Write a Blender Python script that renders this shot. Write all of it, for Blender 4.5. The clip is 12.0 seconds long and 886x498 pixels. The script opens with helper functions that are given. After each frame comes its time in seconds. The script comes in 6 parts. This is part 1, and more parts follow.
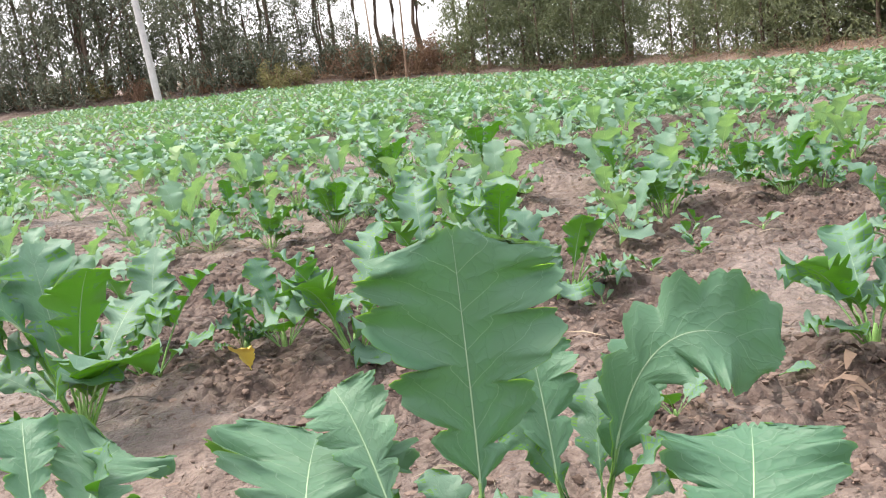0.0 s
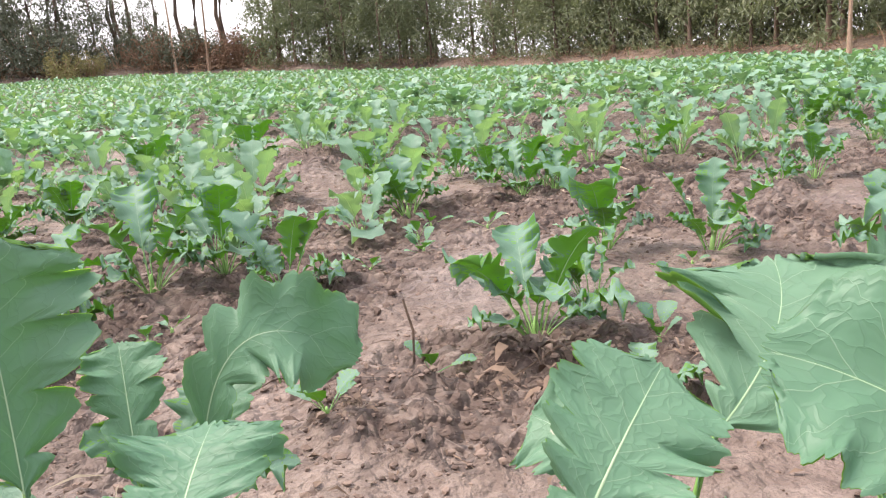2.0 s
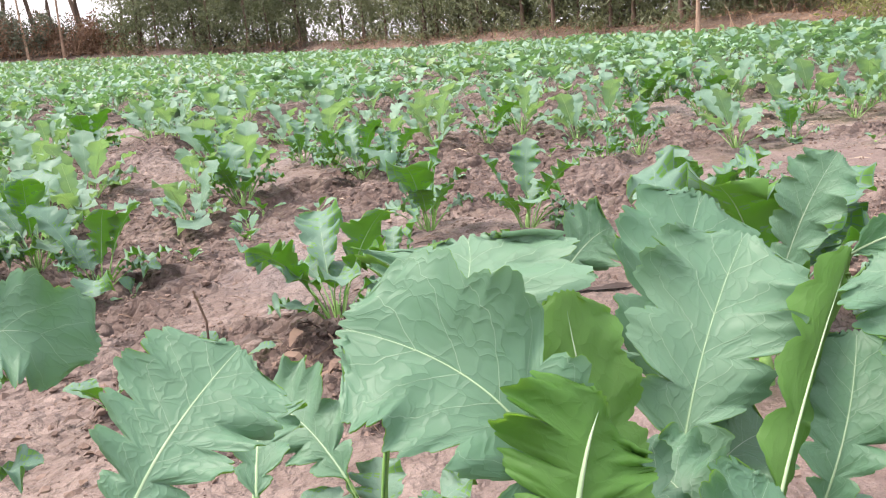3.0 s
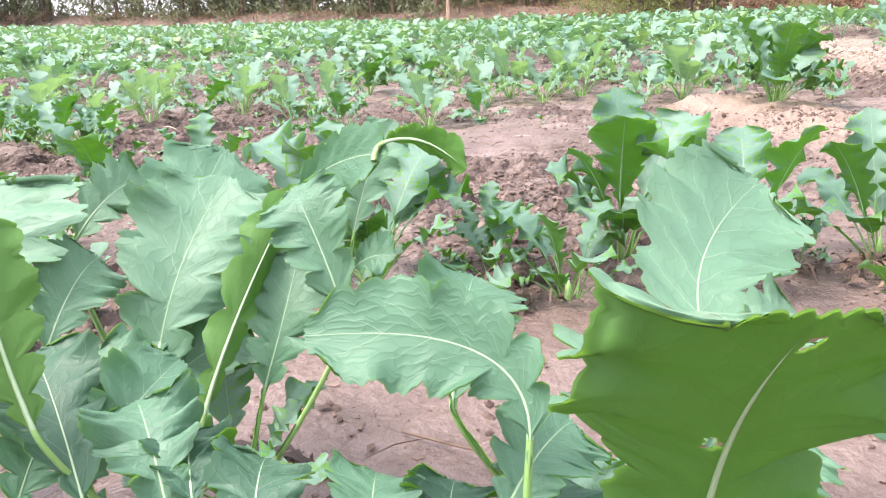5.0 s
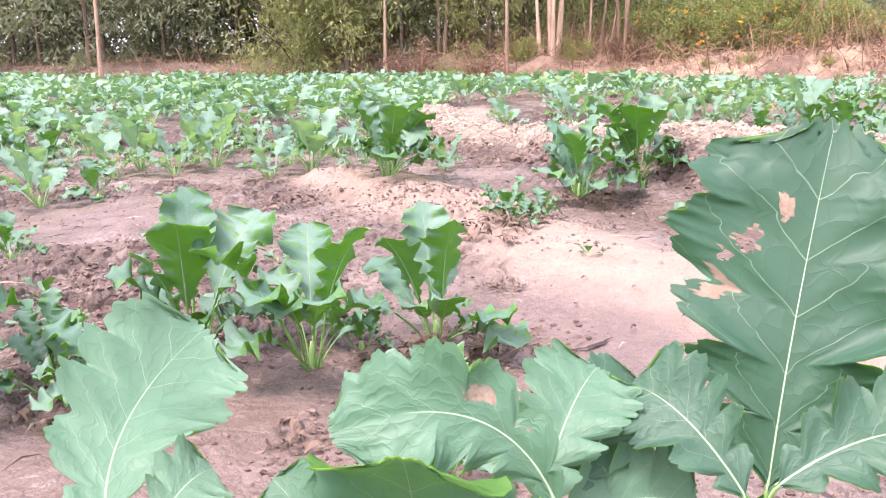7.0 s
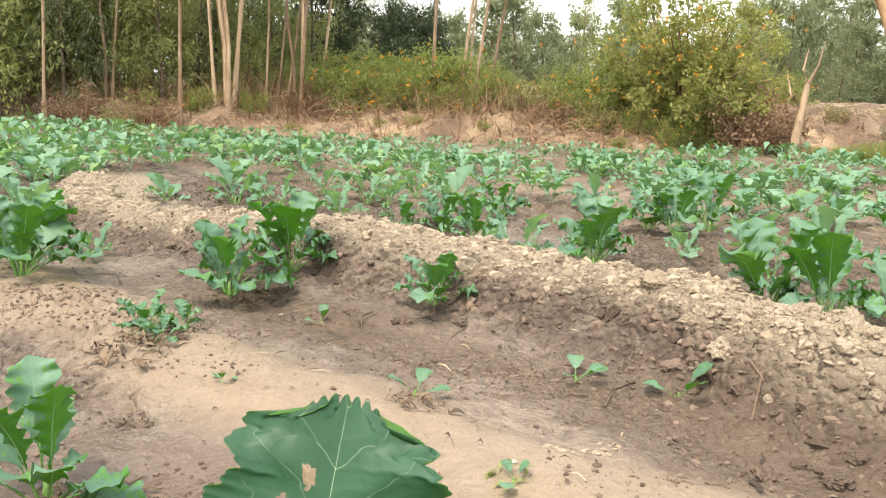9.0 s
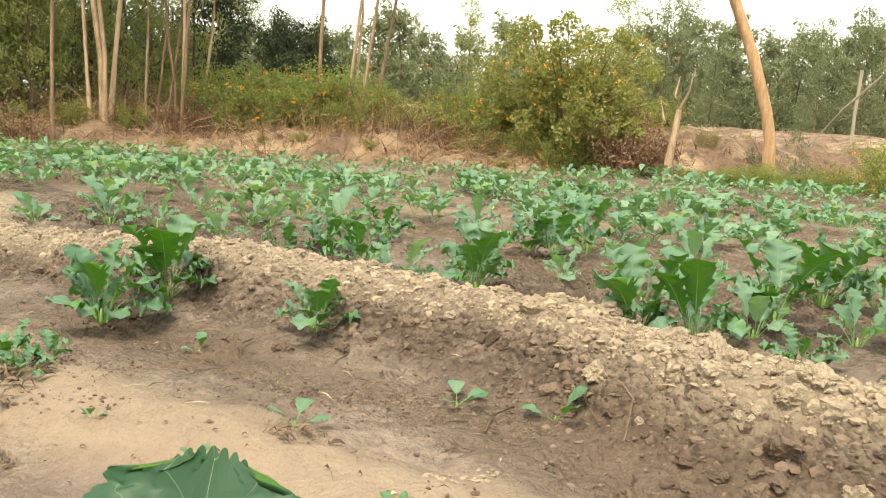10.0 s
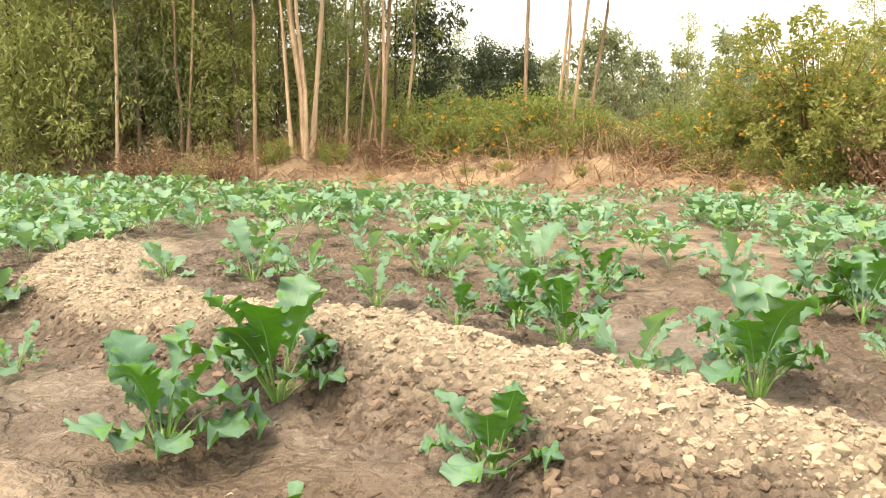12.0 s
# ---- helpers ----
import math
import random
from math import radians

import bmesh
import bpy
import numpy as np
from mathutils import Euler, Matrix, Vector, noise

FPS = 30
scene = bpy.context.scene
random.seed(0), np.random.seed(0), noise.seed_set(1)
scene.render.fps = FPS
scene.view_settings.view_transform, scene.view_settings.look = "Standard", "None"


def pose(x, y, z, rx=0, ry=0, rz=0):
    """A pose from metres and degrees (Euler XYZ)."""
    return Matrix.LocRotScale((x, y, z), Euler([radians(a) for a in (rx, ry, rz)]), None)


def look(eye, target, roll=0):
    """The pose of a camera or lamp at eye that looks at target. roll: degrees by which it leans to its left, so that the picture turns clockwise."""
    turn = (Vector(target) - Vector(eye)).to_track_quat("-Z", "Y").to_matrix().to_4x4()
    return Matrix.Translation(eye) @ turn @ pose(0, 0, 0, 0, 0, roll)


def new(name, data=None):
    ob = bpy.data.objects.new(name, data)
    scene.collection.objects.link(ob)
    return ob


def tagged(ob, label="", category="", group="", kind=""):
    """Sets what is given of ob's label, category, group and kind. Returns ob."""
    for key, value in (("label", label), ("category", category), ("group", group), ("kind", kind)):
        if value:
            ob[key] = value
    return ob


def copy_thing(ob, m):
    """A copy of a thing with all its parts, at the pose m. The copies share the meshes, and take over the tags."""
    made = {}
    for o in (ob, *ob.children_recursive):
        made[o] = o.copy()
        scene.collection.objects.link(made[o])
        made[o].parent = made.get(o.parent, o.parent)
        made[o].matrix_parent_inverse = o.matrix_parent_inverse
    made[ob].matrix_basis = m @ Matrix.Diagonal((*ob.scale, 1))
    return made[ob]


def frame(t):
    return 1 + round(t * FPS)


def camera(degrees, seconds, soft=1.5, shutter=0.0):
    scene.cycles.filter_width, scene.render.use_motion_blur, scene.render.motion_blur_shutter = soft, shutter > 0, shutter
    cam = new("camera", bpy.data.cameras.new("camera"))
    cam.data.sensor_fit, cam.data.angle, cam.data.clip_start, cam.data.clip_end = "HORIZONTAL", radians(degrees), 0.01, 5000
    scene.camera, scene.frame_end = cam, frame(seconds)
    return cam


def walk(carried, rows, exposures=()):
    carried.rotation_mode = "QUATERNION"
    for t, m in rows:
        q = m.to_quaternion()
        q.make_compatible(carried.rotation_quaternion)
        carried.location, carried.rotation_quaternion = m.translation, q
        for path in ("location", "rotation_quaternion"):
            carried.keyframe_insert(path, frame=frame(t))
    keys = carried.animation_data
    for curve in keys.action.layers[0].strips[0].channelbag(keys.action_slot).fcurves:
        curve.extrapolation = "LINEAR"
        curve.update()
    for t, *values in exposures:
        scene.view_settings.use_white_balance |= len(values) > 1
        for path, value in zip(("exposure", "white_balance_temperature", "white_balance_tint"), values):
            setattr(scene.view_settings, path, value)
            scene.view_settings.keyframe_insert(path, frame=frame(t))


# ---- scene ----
cam = camera(53.8, 12.0, soft=1.15)


def lean(a):
    return pose(0, 0, 0, 0, 0, a)


PATH = [
    (0.0, pose(0.000, 0.000, 0.430, 79.38, 0, 0) @ lean(-6.52)),
    (0.5, pose(0.029, -0.006, 0.425, 79.23, 0, -2.30) @ lean(-5.96)),
    (1.0, pose(0.072, -0.014, 0.423, 78.91, 0, -5.17) @ lean(-5.46)),
    (1.5, pose(0.135, -0.026, 0.421, 78.46, 0, -8.83) @ lean(-5.31)),
    (2.0, pose(0.191, -0.038, 0.418, 78.09, 0, -12.26) @ lean(-4.72)),
    (2.5, pose(0.251, -0.057, 0.414, 77.35, 0, -16.33) @ lean(-4.82)),
    (3.0, pose(0.306, -0.091, 0.413, 76.33, 0, -20.01) @ lean(-5.36)),
    (3.2, pose(0.327, -0.108, 0.409, 75.96, 0, -21.47) @ lean(-5.15)),
    (4.8, pose(0.432, -0.289, 0.394, 74.58, 0, -33.13) @ lean(-3.03)),
    (5.0, pose(0.432, -0.316, 0.394, 74.32, 0, -34.89) @ lean(-2.95)),
    (5.5, pose(0.458, -0.370, 0.390, 74.16, 0, -38.36) @ lean(-3.93)),
    (6.0, pose(0.484, -0.395, 0.404, 75.13, 0, -42.37) @ lean(-3.90)),
    (6.5, pose(0.523, -0.422, 0.429, 76.18, 0, -48.05) @ lean(-3.25)),
    (7.0, pose(0.560, -0.440, 0.462, 76.98, 0, -56.03) @ lean(-0.98)),
    (7.2, pose(0.571, -0.449, 0.475, 76.92, 0, -58.93) @ lean(-0.42)),
    (8.8, pose(0.581, -0.542, 0.648, 79.53, 0, -74.50) @ lean(2.30)),
    (9.0, pose(0.582, -0.552, 0.658, 79.75, 0, -76.71) @ lean(2.35)),
    (9.5, pose(0.588, -0.565, 0.676, 80.23, 0, -82.78) @ lean(3.54)),
    (10.0, pose(0.582, -0.565, 0.685, 81.22, 0, -84.13) @ lean(3.52)),
    (10.5, pose(0.887, -0.511, 0.670, 82.66, 0, -83.10) @ lean(2.80)),
    (11.0, pose(1.331, -0.430, 0.630, 83.10, 0, -78.90) @ lean(1.55)),
    (11.5, pose(1.675, -0.366, 0.610, 82.20, 0, -72.80) @ lean(0.70)),
    (12.0, pose(1.668, -0.369, 0.613, 82.70, 0, -69.95) @ lean(0.40)),
]
EXPOSURES = [
    (0.0, 1.19, 6600, 13), (3.2, 1.27, 6600, 21), (4.8, 1.68, 6250, 22), (5.5, 1.64, 6500, 20), (7.2, 1.66, 6250, 33), (8.8, 1.14, 7050, 3), (9.5, 1.04, 7300, 4),
    (10.0, 0.93, 8100, 0), (10.7, 0.76, 10300, -5), (11.5, 1.2, 9700, -3), (12.0, 1.31, 8300, 4),
]
walk(cam, PATH, exposures=EXPOSURES)

# ---- light: hazy bright sky, a weak wide sun ----
world = bpy.data.worlds.new("hazy_sky")
scene.world = world
world.use_nodes = True
wt = world.node_tree
sky = wt.nodes.new("ShaderNodeTexSky")
sky.sky_type = "NISHITA"
sky.sun_disc = False
sky.sun_elevation = radians(63)
sky.sun_rotation = radians(294)
sky.air_density = 1.0
sky.dust_density = 6.0
sky.ozone_density = 1.0
bgn = wt.nodes["Background"]
haze = wt.nodes.new("ShaderNodeMix")
haze.data_type = "RGBA"
haze.inputs[0].default_value = 0.55
haze.inputs[7].default_value = (7.8, 7.9, 8.2, 1)
wt.links.new(sky.outputs[0], haze.inputs[6])
wt.links.new(haze.outputs[2], bgn.inputs[0])
bgn.inputs[1].default_value = 0.15
sun = new("sun", bpy.data.lights.new("sun", "SUN"))
sun.data.energy = 1.8
sun.data.angle = radians(20)
sun.data.color = (1.0, 0.94, 0.85)
sun.matrix_world = look((-9, 4, 20), (0, 0, 0))


# ---- node helpers ----
def material(name):
    m = bpy.data.materials.new(name)
    m.use_nodes = True
    nt = m.node_tree
    bs = nt.nodes["Principled BSDF"]

    def node(kind, **kw):
        n = nt.nodes.new("ShaderNode" + kind)
        for k, v in kw.items():
            n.inputs[k].default_value = v
        return n

    def link(a, b):
        nt.links.new(a, b)

    return m, nt, bs, node, link


def math_node(nt, op, a, b=None, c=None):
    n = nt.nodes.new("ShaderNodeMath")
    n.operation = op
    for i, v in enumerate((a, b, c)):
        if v is None:
            continue
        if isinstance(v, (int, float)):
            n.inputs[i].default_value = v
        else:
            nt.links.new(v, n.inputs[i])
    return n.outputs[0]


def mix_col(nt, fac, a, b, blend="MIX"):
    n = nt.nodes.new("ShaderNodeMix")
    n.data_type = "RGBA"
    n.blend_type = blend
    for i, v in ((0, fac), (6, a), (7, b)):
        if isinstance(v, (int, float)):
            n.inputs[i].default_value = v
        elif isinstance(v, tuple):
            n.inputs[i].default_value = (*v, 1)
        else:
            nt.links.new(v, n.inputs[i])
    return n.outputs[2]


def ramp(nt, fac, stops):
    n = nt.nodes.new("ShaderNodeMapRange")
    n.interpolation_type = "SMOOTHSTEP"
    nt.links.new(fac, n.inputs[0])
    for i, v in enumerate(stops):
        n.inputs[i + 1].default_value = v
    return n.outputs[0]


def noise_tex(nt, vec, scale, detail=3.0, rough=0.55):
    n = nt.nodes.new("ShaderNodeTexNoise")
    n.inputs["Scale"].default_value = scale
    n.inputs["Detail"].default_value = detail
    n.inputs["Roughness"].default_value = rough
    if vec is not None:
        nt.links.new(vec, n.inputs["Vector"])
    return n.outputs["Fac"]


def leaf_shader(name, col_a, col_b, glow, through_part, rough=0.5, veins=True, island=False, rib=(0.42, 0.55, 0.36), spots=0.0, bumpy=0.004):
    """Thin leaf: pale veins, fine puckered relief, light passing through the blade."""
    m, nt, bs, node, link = material(name)
    tc = nt.nodes.new("ShaderNodeTexCoord")
    if island:
        rnd = nt.nodes.new("ShaderNodeNewGeometry").outputs["Random Per Island"]
        pos = tc.outputs["Object"]
    else:
        rnd = nt.nodes.new("ShaderNodeObjectInfo").outputs["Random"]
        off = nt.nodes.new("ShaderNodeVectorMath")
        off.operation = "MULTIPLY_ADD"
        off.inputs[1].default_value = (0.55, 1.0, 1.0)
        link(tc.outputs["UV"], off.inputs[0])
        comb = nt.nodes.new("ShaderNodeCombineXYZ")
        link(math_node(nt, "MULTIPLY", rnd, 40.0), comb.inputs[2])
        link(comb.outputs[0], off.inputs[2])
        pos = off.outputs[0]
    col = mix_col(nt, rnd, col_a, col_b)
    blot = noise_tex(nt, pos, 6.0 if not island else 9.0, 4.0)
    col = mix_col(nt, ramp(nt, blot, (0.35, 0.7, 0.0, 0.35)), col, tuple(c * 1.35 for c in col_a))
    height = None
    if veins:
        uv = nt.nodes.new("ShaderNodeUVMap")
        sep = nt.nodes.new("ShaderNodeSeparateXYZ")
        link(uv.outputs[0], sep.inputs[0])
        au = math_node(nt, "ABSOLUTE", math_node(nt, "MULTIPLY_ADD", sep.outputs[0], 2.0, -1.0))
        wob = math_node(nt, "MULTIPLY", noise_tex(nt, pos, 3.0, 1.0), 0.4)
        lat = math_node(nt, "SUBTRACT", math_node(nt, "MULTIPLY_ADD", sep.outputs[1], 10.0, wob), math_node(nt, "MULTIPLY", au, 1.6))
        dist = math_node(nt, "PINGPONG", lat, 0.5)
        width = math_node(nt, "MULTIPLY_ADD", au, -0.015, 0.022)
        line = math_node(nt, "SUBTRACT", 1.0, ramp(nt, math_node(nt, "DIVIDE", dist, width), (0.25, 1.0, 0.0, 1.0)))
        vor = nt.nodes.new("ShaderNodeTexVoronoi")
        vor.feature = "DISTANCE_TO_EDGE"
        vor.inputs["Scale"].default_value = 19.0
        bent = nt.nodes.new("ShaderNodeTexNoise")
        bent.inputs["Scale"].default_value = 9.0
        link(pos, bent.inputs["Vector"])
        shifted = nt.nodes.new("ShaderNodeVectorMath")
        shifted.operation = "MULTIPLY_ADD"
        shifted.inputs[1].default_value = (0.05, 0.05, 0.0)
        link(bent.outputs["Color"], shifted.inputs[0])
        link(pos, shifted.inputs[2])
        link(shifted.outputs[0], vor.inputs["Vector"])
        net = math_node(nt, "SUBTRACT", 1.0, ramp(nt, vor.outputs["Distance"], (0.0, 0.036, 0.0, 1.0)))
        both = math_node(nt, "MAXIMUM", line, math_node(nt, "MULTIPLY", net, 0.3))
        col = mix_col(nt, math_node(nt, "MULTIPLY", net, 0.17), col, tuple(c * 0.5 for c in col_a))
        col = mix_col(nt, math_node(nt, "MULTIPLY", line, 0.4), col, rib)
        dome = math_node(nt, "MULTIPLY", ramp(nt, vor.outputs["Distance"], (0.0, 0.22, 0.0, 1.0)), 0.15)
        height = math_node(nt, "MULTIPLY_ADD", line, -0.5, dome)
        height = math_node(nt, "MULTIPLY_ADD", both, -0.3, math_node(nt, "ADD", height, math_node(nt, "MULTIPLY", noise_tex(nt, pos, 9.0, 2.0), 0.9)))
        if spots:
            sp = noise_tex(nt, pos, 3.2, 2.0, 0.4)
            col = mix_col(nt, ramp(nt, sp, (0.775, 0.79, 0.0, spots)), col, (0.55, 0.5, 0.38))
    link(col, bs.inputs["Base Color"])
    bs.inputs["Roughness"].default_value = rough
    bs.inputs["Specular IOR Level"].default_value = 0.42
    if height is not None:
        bump = nt.nodes.new("ShaderNodeBump")
        bump.inputs["Strength"].default_value = 0.3
        bump.inputs["Distance"].default_value = bumpy
        link(height, bump.inputs["Height"])
        link(bump.outputs[0], bs.inputs["Normal"])
    tr = nt.nodes.new("ShaderNodeBsdfTranslucent")
    link(mix_col(nt, rnd, glow, tuple(c * 0.8 for c in glow)), tr.inputs["Color"])
    mx = nt.nodes.new("ShaderNodeMixShader")
    mx.inputs[0].default_value = through_part
    link(bs.outputs[0], mx.inputs[1])
    link(tr.outputs[0], mx.inputs[2])
    link(mx.outputs[0], nt.nodes["Material Output"].inputs["Surface"])
    return m


def plain_shader(name, col_a, col_b, rough=0.7, scale=12.0, bump=0.3, dist=0.01, by="object", stretch=(1, 1, 1)):
    m, nt, bs, node, link = material(name)
    tc = nt.nodes.new("ShaderNodeTexCoord")
    mp = nt.nodes.new("ShaderNodeMapping")
    mp.inputs["Scale"].default_value = stretch
    link(tc.outputs["Object"], mp.inputs[0])
    n1 = noise_tex(nt, mp.outputs[0], scale, 5.0, 0.6)
    n2 = noise_tex(nt, mp.outputs[0], scale * 7, 3.0, 0.6)
    f = math_node(nt, "MULTIPLY_ADD", n2, 0.4, math_node(nt, "MULTIPLY", n1, 0.7))
    if by == "island":
        rnd = nt.nodes.new("ShaderNodeNewGeometry").outputs["Random Per Island"]
    else:
        rnd = nt.nodes.new("ShaderNodeObjectInfo").outputs["Random"]
    f = math_node(nt, "MULTIPLY_ADD", rnd, 0.35, math_node(nt, "SUBTRACT", f, 0.17))
    col = mix_col(nt, ramp(nt, f, (0.3, 0.75, 0.0, 1.0)), col_a, col_b)
    link(col, bs.inputs["Base Color"])
    bs.inputs["Roughness"].default_value = rough
    b = nt.nodes.new("ShaderNodeBump")
    b.inputs["Strength"].default_value = bump
    b.inputs["Distance"].default_value = dist
    link(f, b.inputs["Height"])
    link(b.outputs[0], bs.inputs["Normal"])
    return m


MUSTARD = leaf_shader("mustard_leaf", (0.112, 0.222, 0.158), (0.205, 0.338, 0.245), (0.28, 0.50, 0.12), 0.36, 0.5, spots=0.8)
# mustard leaf copied darker for close plants, to offset their stronger light
BROAD_DIMMED = leaf_shader("broad_dimmed_mustard_leaf", (0.086, 0.196, 0.118), (0.142, 0.270, 0.166), (0.26, 0.48, 0.09), 0.33, 0.48, spots=0.8, bumpy=0.0045)
# much darker green version, given to some of the close leaves
DARKER_LEAF = leaf_shader("darker_mustard_leaf", (0.036, 0.100, 0.060), (0.058, 0.136, 0.080), (0.2, 0.42, 0.05), 0.3, 0.5)
UNDERSIDE = leaf_shader("mustard_leaf_underside", (0.105, 0.262, 0.052), (0.145, 0.315, 0.08), (0.35, 0.66, 0.08), 0.52, 0.5, rib=(0.16, 0.30, 0.06), bumpy=0.002)
LIME_LEAF = leaf_shader("young_field_leaf", (0.14, 0.26, 0.10), (0.25, 0.37, 0.17), (0.25, 0.46, 0.10), 0.32, 0.5, veins=False, island=True)
# darker copy of the leaf underside for the same close plants
BROAD_UNDER = leaf_shader("broad_leaf_underside", (0.085, 0.215, 0.042), (0.115, 0.255, 0.06), (0.30, 0.58, 0.05), 0.48, 0.5, rib=(0.16, 0.30, 0.07), bumpy=0.003)
FIELD_LEAF = leaf_shader("field_leaf", (0.092, 0.196, 0.132), (0.225, 0.36, 0.245), (0.20, 0.44, 0.10), 0.26, 0.45, veins=False, island=True)
RIB = plain_shader("pale_leaf_rib", (0.26, 0.40, 0.20), (0.34, 0.47, 0.27), 0.5, 8.0, 0.1, 0.002)
STALK = plain_shader("green_stalk", (0.16, 0.33, 0.07), (0.26, 0.42, 0.14), 0.5, 8.0, 0.1, 0.002)
YELLOW_LEAF = plain_shader("yellow_leaf", (0.75, 0.58, 0.09), (0.85, 0.72, 0.25), 0.6, 20.0, 0.3, 0.003)
BARK = plain_shader("eucalyptus_bark", (0.20, 0.125, 0.08), (0.56, 0.40, 0.28), 0.8, 5.0, 0.5, 0.02, stretch=(3, 3, 0.6))
ORANGE_BARK = plain_shader("orange_bark", (0.34, 0.19, 0.10), (0.62, 0.42, 0.26), 0.8, 5.0, 0.5, 0.01, stretch=(3, 3, 0.5))
DARK_BARK = plain_shader("dark_bark", (0.08, 0.055, 0.04), (0.2, 0.14, 0.1), 0.9, 3.0, 0.5, 0.02, stretch=(3, 3, 0.6))
EUC = leaf_shader("eucalyptus_leaf", (0.16, 0.185, 0.07), (0.36, 0.36, 0.155), (0.42, 0.48, 0.13), 0.40, 0.5, veins=False, island=True)
# leaf colour lifted towards grey to carry the haze over the northern trees
UNDERGROWTH = leaf_shader("undergrowth_leaf", (0.085, 0.102, 0.07), (0.20, 0.21, 0.145), (0.17, 0.18, 0.09), 0.2, 0.55, veins=False, island=True)
EUC_DARK = leaf_shader("grove_leaf", (0.10, 0.125, 0.075), (0.24, 0.255, 0.15), (0.28, 0.34, 0.13), 0.34, 0.5, veins=False, island=True)
SHRUB = leaf_shader("shrub_leaf", (0.155, 0.19, 0.065), (0.42, 0.36, 0.14), (0.38, 0.44, 0.10), 0.42, 0.5, veins=False, island=True)
LANTANA_LEAF = leaf_shader("lantana_leaf", (0.135, 0.19, 0.06), (0.33, 0.34, 0.125), (0.36, 0.44, 0.09), 0.42, 0.5, veins=False, island=True)
RUST = leaf_shader("rusty_leaf", (0.15, 0.09, 0.06), (0.30, 0.19, 0.12), (0.30, 0.16, 0.08), 0.2, 0.6, veins=False, island=True)
FLOWER = plain_shader("orange_flower", (0.75, 0.22, 0.02), (0.9, 0.45, 0.05), 0.6, 30.0, 0.1, 0.002, by="island")
LITTER = plain_shader("dead_leaf_litter", (0.055, 0.036, 0.026), (0.19, 0.13, 0.09), 0.9, 9.0, 0.3, 0.003, by="island")
STRAW = plain_shader("dry_straw", (0.30, 0.23, 0.15), (0.52, 0.43, 0.31), 0.8, 20.0, 0.2, 0.002, by="island")
SCORCH = plain_shader("bleached_leaf_patch", (0.20, 0.145, 0.095), (0.34, 0.265, 0.185), 0.8, 60.0, 0.4, 0.002)
# strip colour that stands for the shade down inside a crack
CRACK_SHADE = plain_shader("crack_shade_strip", (0.03, 0.021, 0.017), (0.05, 0.035, 0.027), 0.95, 30.0, 0.3, 0.003)
OLIVE = leaf_shader("dry_shrub_leaf", (0.15, 0.145, 0.06), (0.33, 0.29, 0.13), (0.34, 0.32, 0.09), 0.25, 0.55, veins=False, island=True)
DRY = plain_shader("dry_stems", (0.17, 0.095, 0.055), (0.38, 0.25, 0.155), 0.85, 6.0, 0.2, 0.003, by="island")
RAIL_WOOD = plain_shader("weathered_wood", (0.26, 0.22, 0.18), (0.42, 0.37, 0.31), 0.85, 6.0, 0.4, 0.004, stretch=(4, 4, 0.6))
CONCRETE = plain_shader("pale_concrete", (0.5, 0.48, 0.46), (0.66, 0.64, 0.62), 0.85, 4.0, 0.2, 0.005)
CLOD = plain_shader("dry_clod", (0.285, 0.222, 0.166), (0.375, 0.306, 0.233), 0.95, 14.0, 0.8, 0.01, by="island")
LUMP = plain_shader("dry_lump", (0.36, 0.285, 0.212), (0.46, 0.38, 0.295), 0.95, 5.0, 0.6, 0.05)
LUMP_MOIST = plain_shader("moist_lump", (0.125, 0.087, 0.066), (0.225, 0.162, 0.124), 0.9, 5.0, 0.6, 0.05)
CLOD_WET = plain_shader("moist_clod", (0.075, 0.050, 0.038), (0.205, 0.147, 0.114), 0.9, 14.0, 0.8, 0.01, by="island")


# ---- lie of the land ----
def lattice(ix, iy, seed):
    h = (ix.astype(np.int64) * 374761393 + iy.astype(np.int64) * 668265263 + seed * 974634777) & 0x7FFFFFFF
    h = ((h ^ (h >> 13)) * 1274126177) & 0x7FFFFFFF
    return ((h ^ (h >> 16)) & 0xFFFF) / 65535.0


def value_noise(x, y, seed):
    ix, iy = np.floor(x), np.floor(y)
    fx, fy = x - ix, y - iy
    fx, fy = fx * fx * (3 - 2 * fx), fy * fy * (3 - 2 * fy)
    a, b = lattice(ix, iy, seed), lattice(ix + 1, iy, seed)
    c, d = lattice(ix, iy + 1, seed), lattice(ix + 1, iy + 1, seed)
    return (a + (b - a) * fx) * (1 - fy) + (c + (d - c) * fx) * fy


def fbm(x, y, scale, octaves, seed, gain=0.5):
    out, amp, tot = 0.0, 1.0, 0.0
    for k in range(octaves):
        out = out + amp * value_noise(x * scale * 2.03**k + 17.3 * k, y * scale * 2.03**k - 9.1 * k, seed + k)
        tot += amp
        amp *= gain
    return out / tot


def smooth(a, b, v):
    t = np.clip((v - a) / (b - a), 0, 1)
    return t * t * (3 - 2 * t)


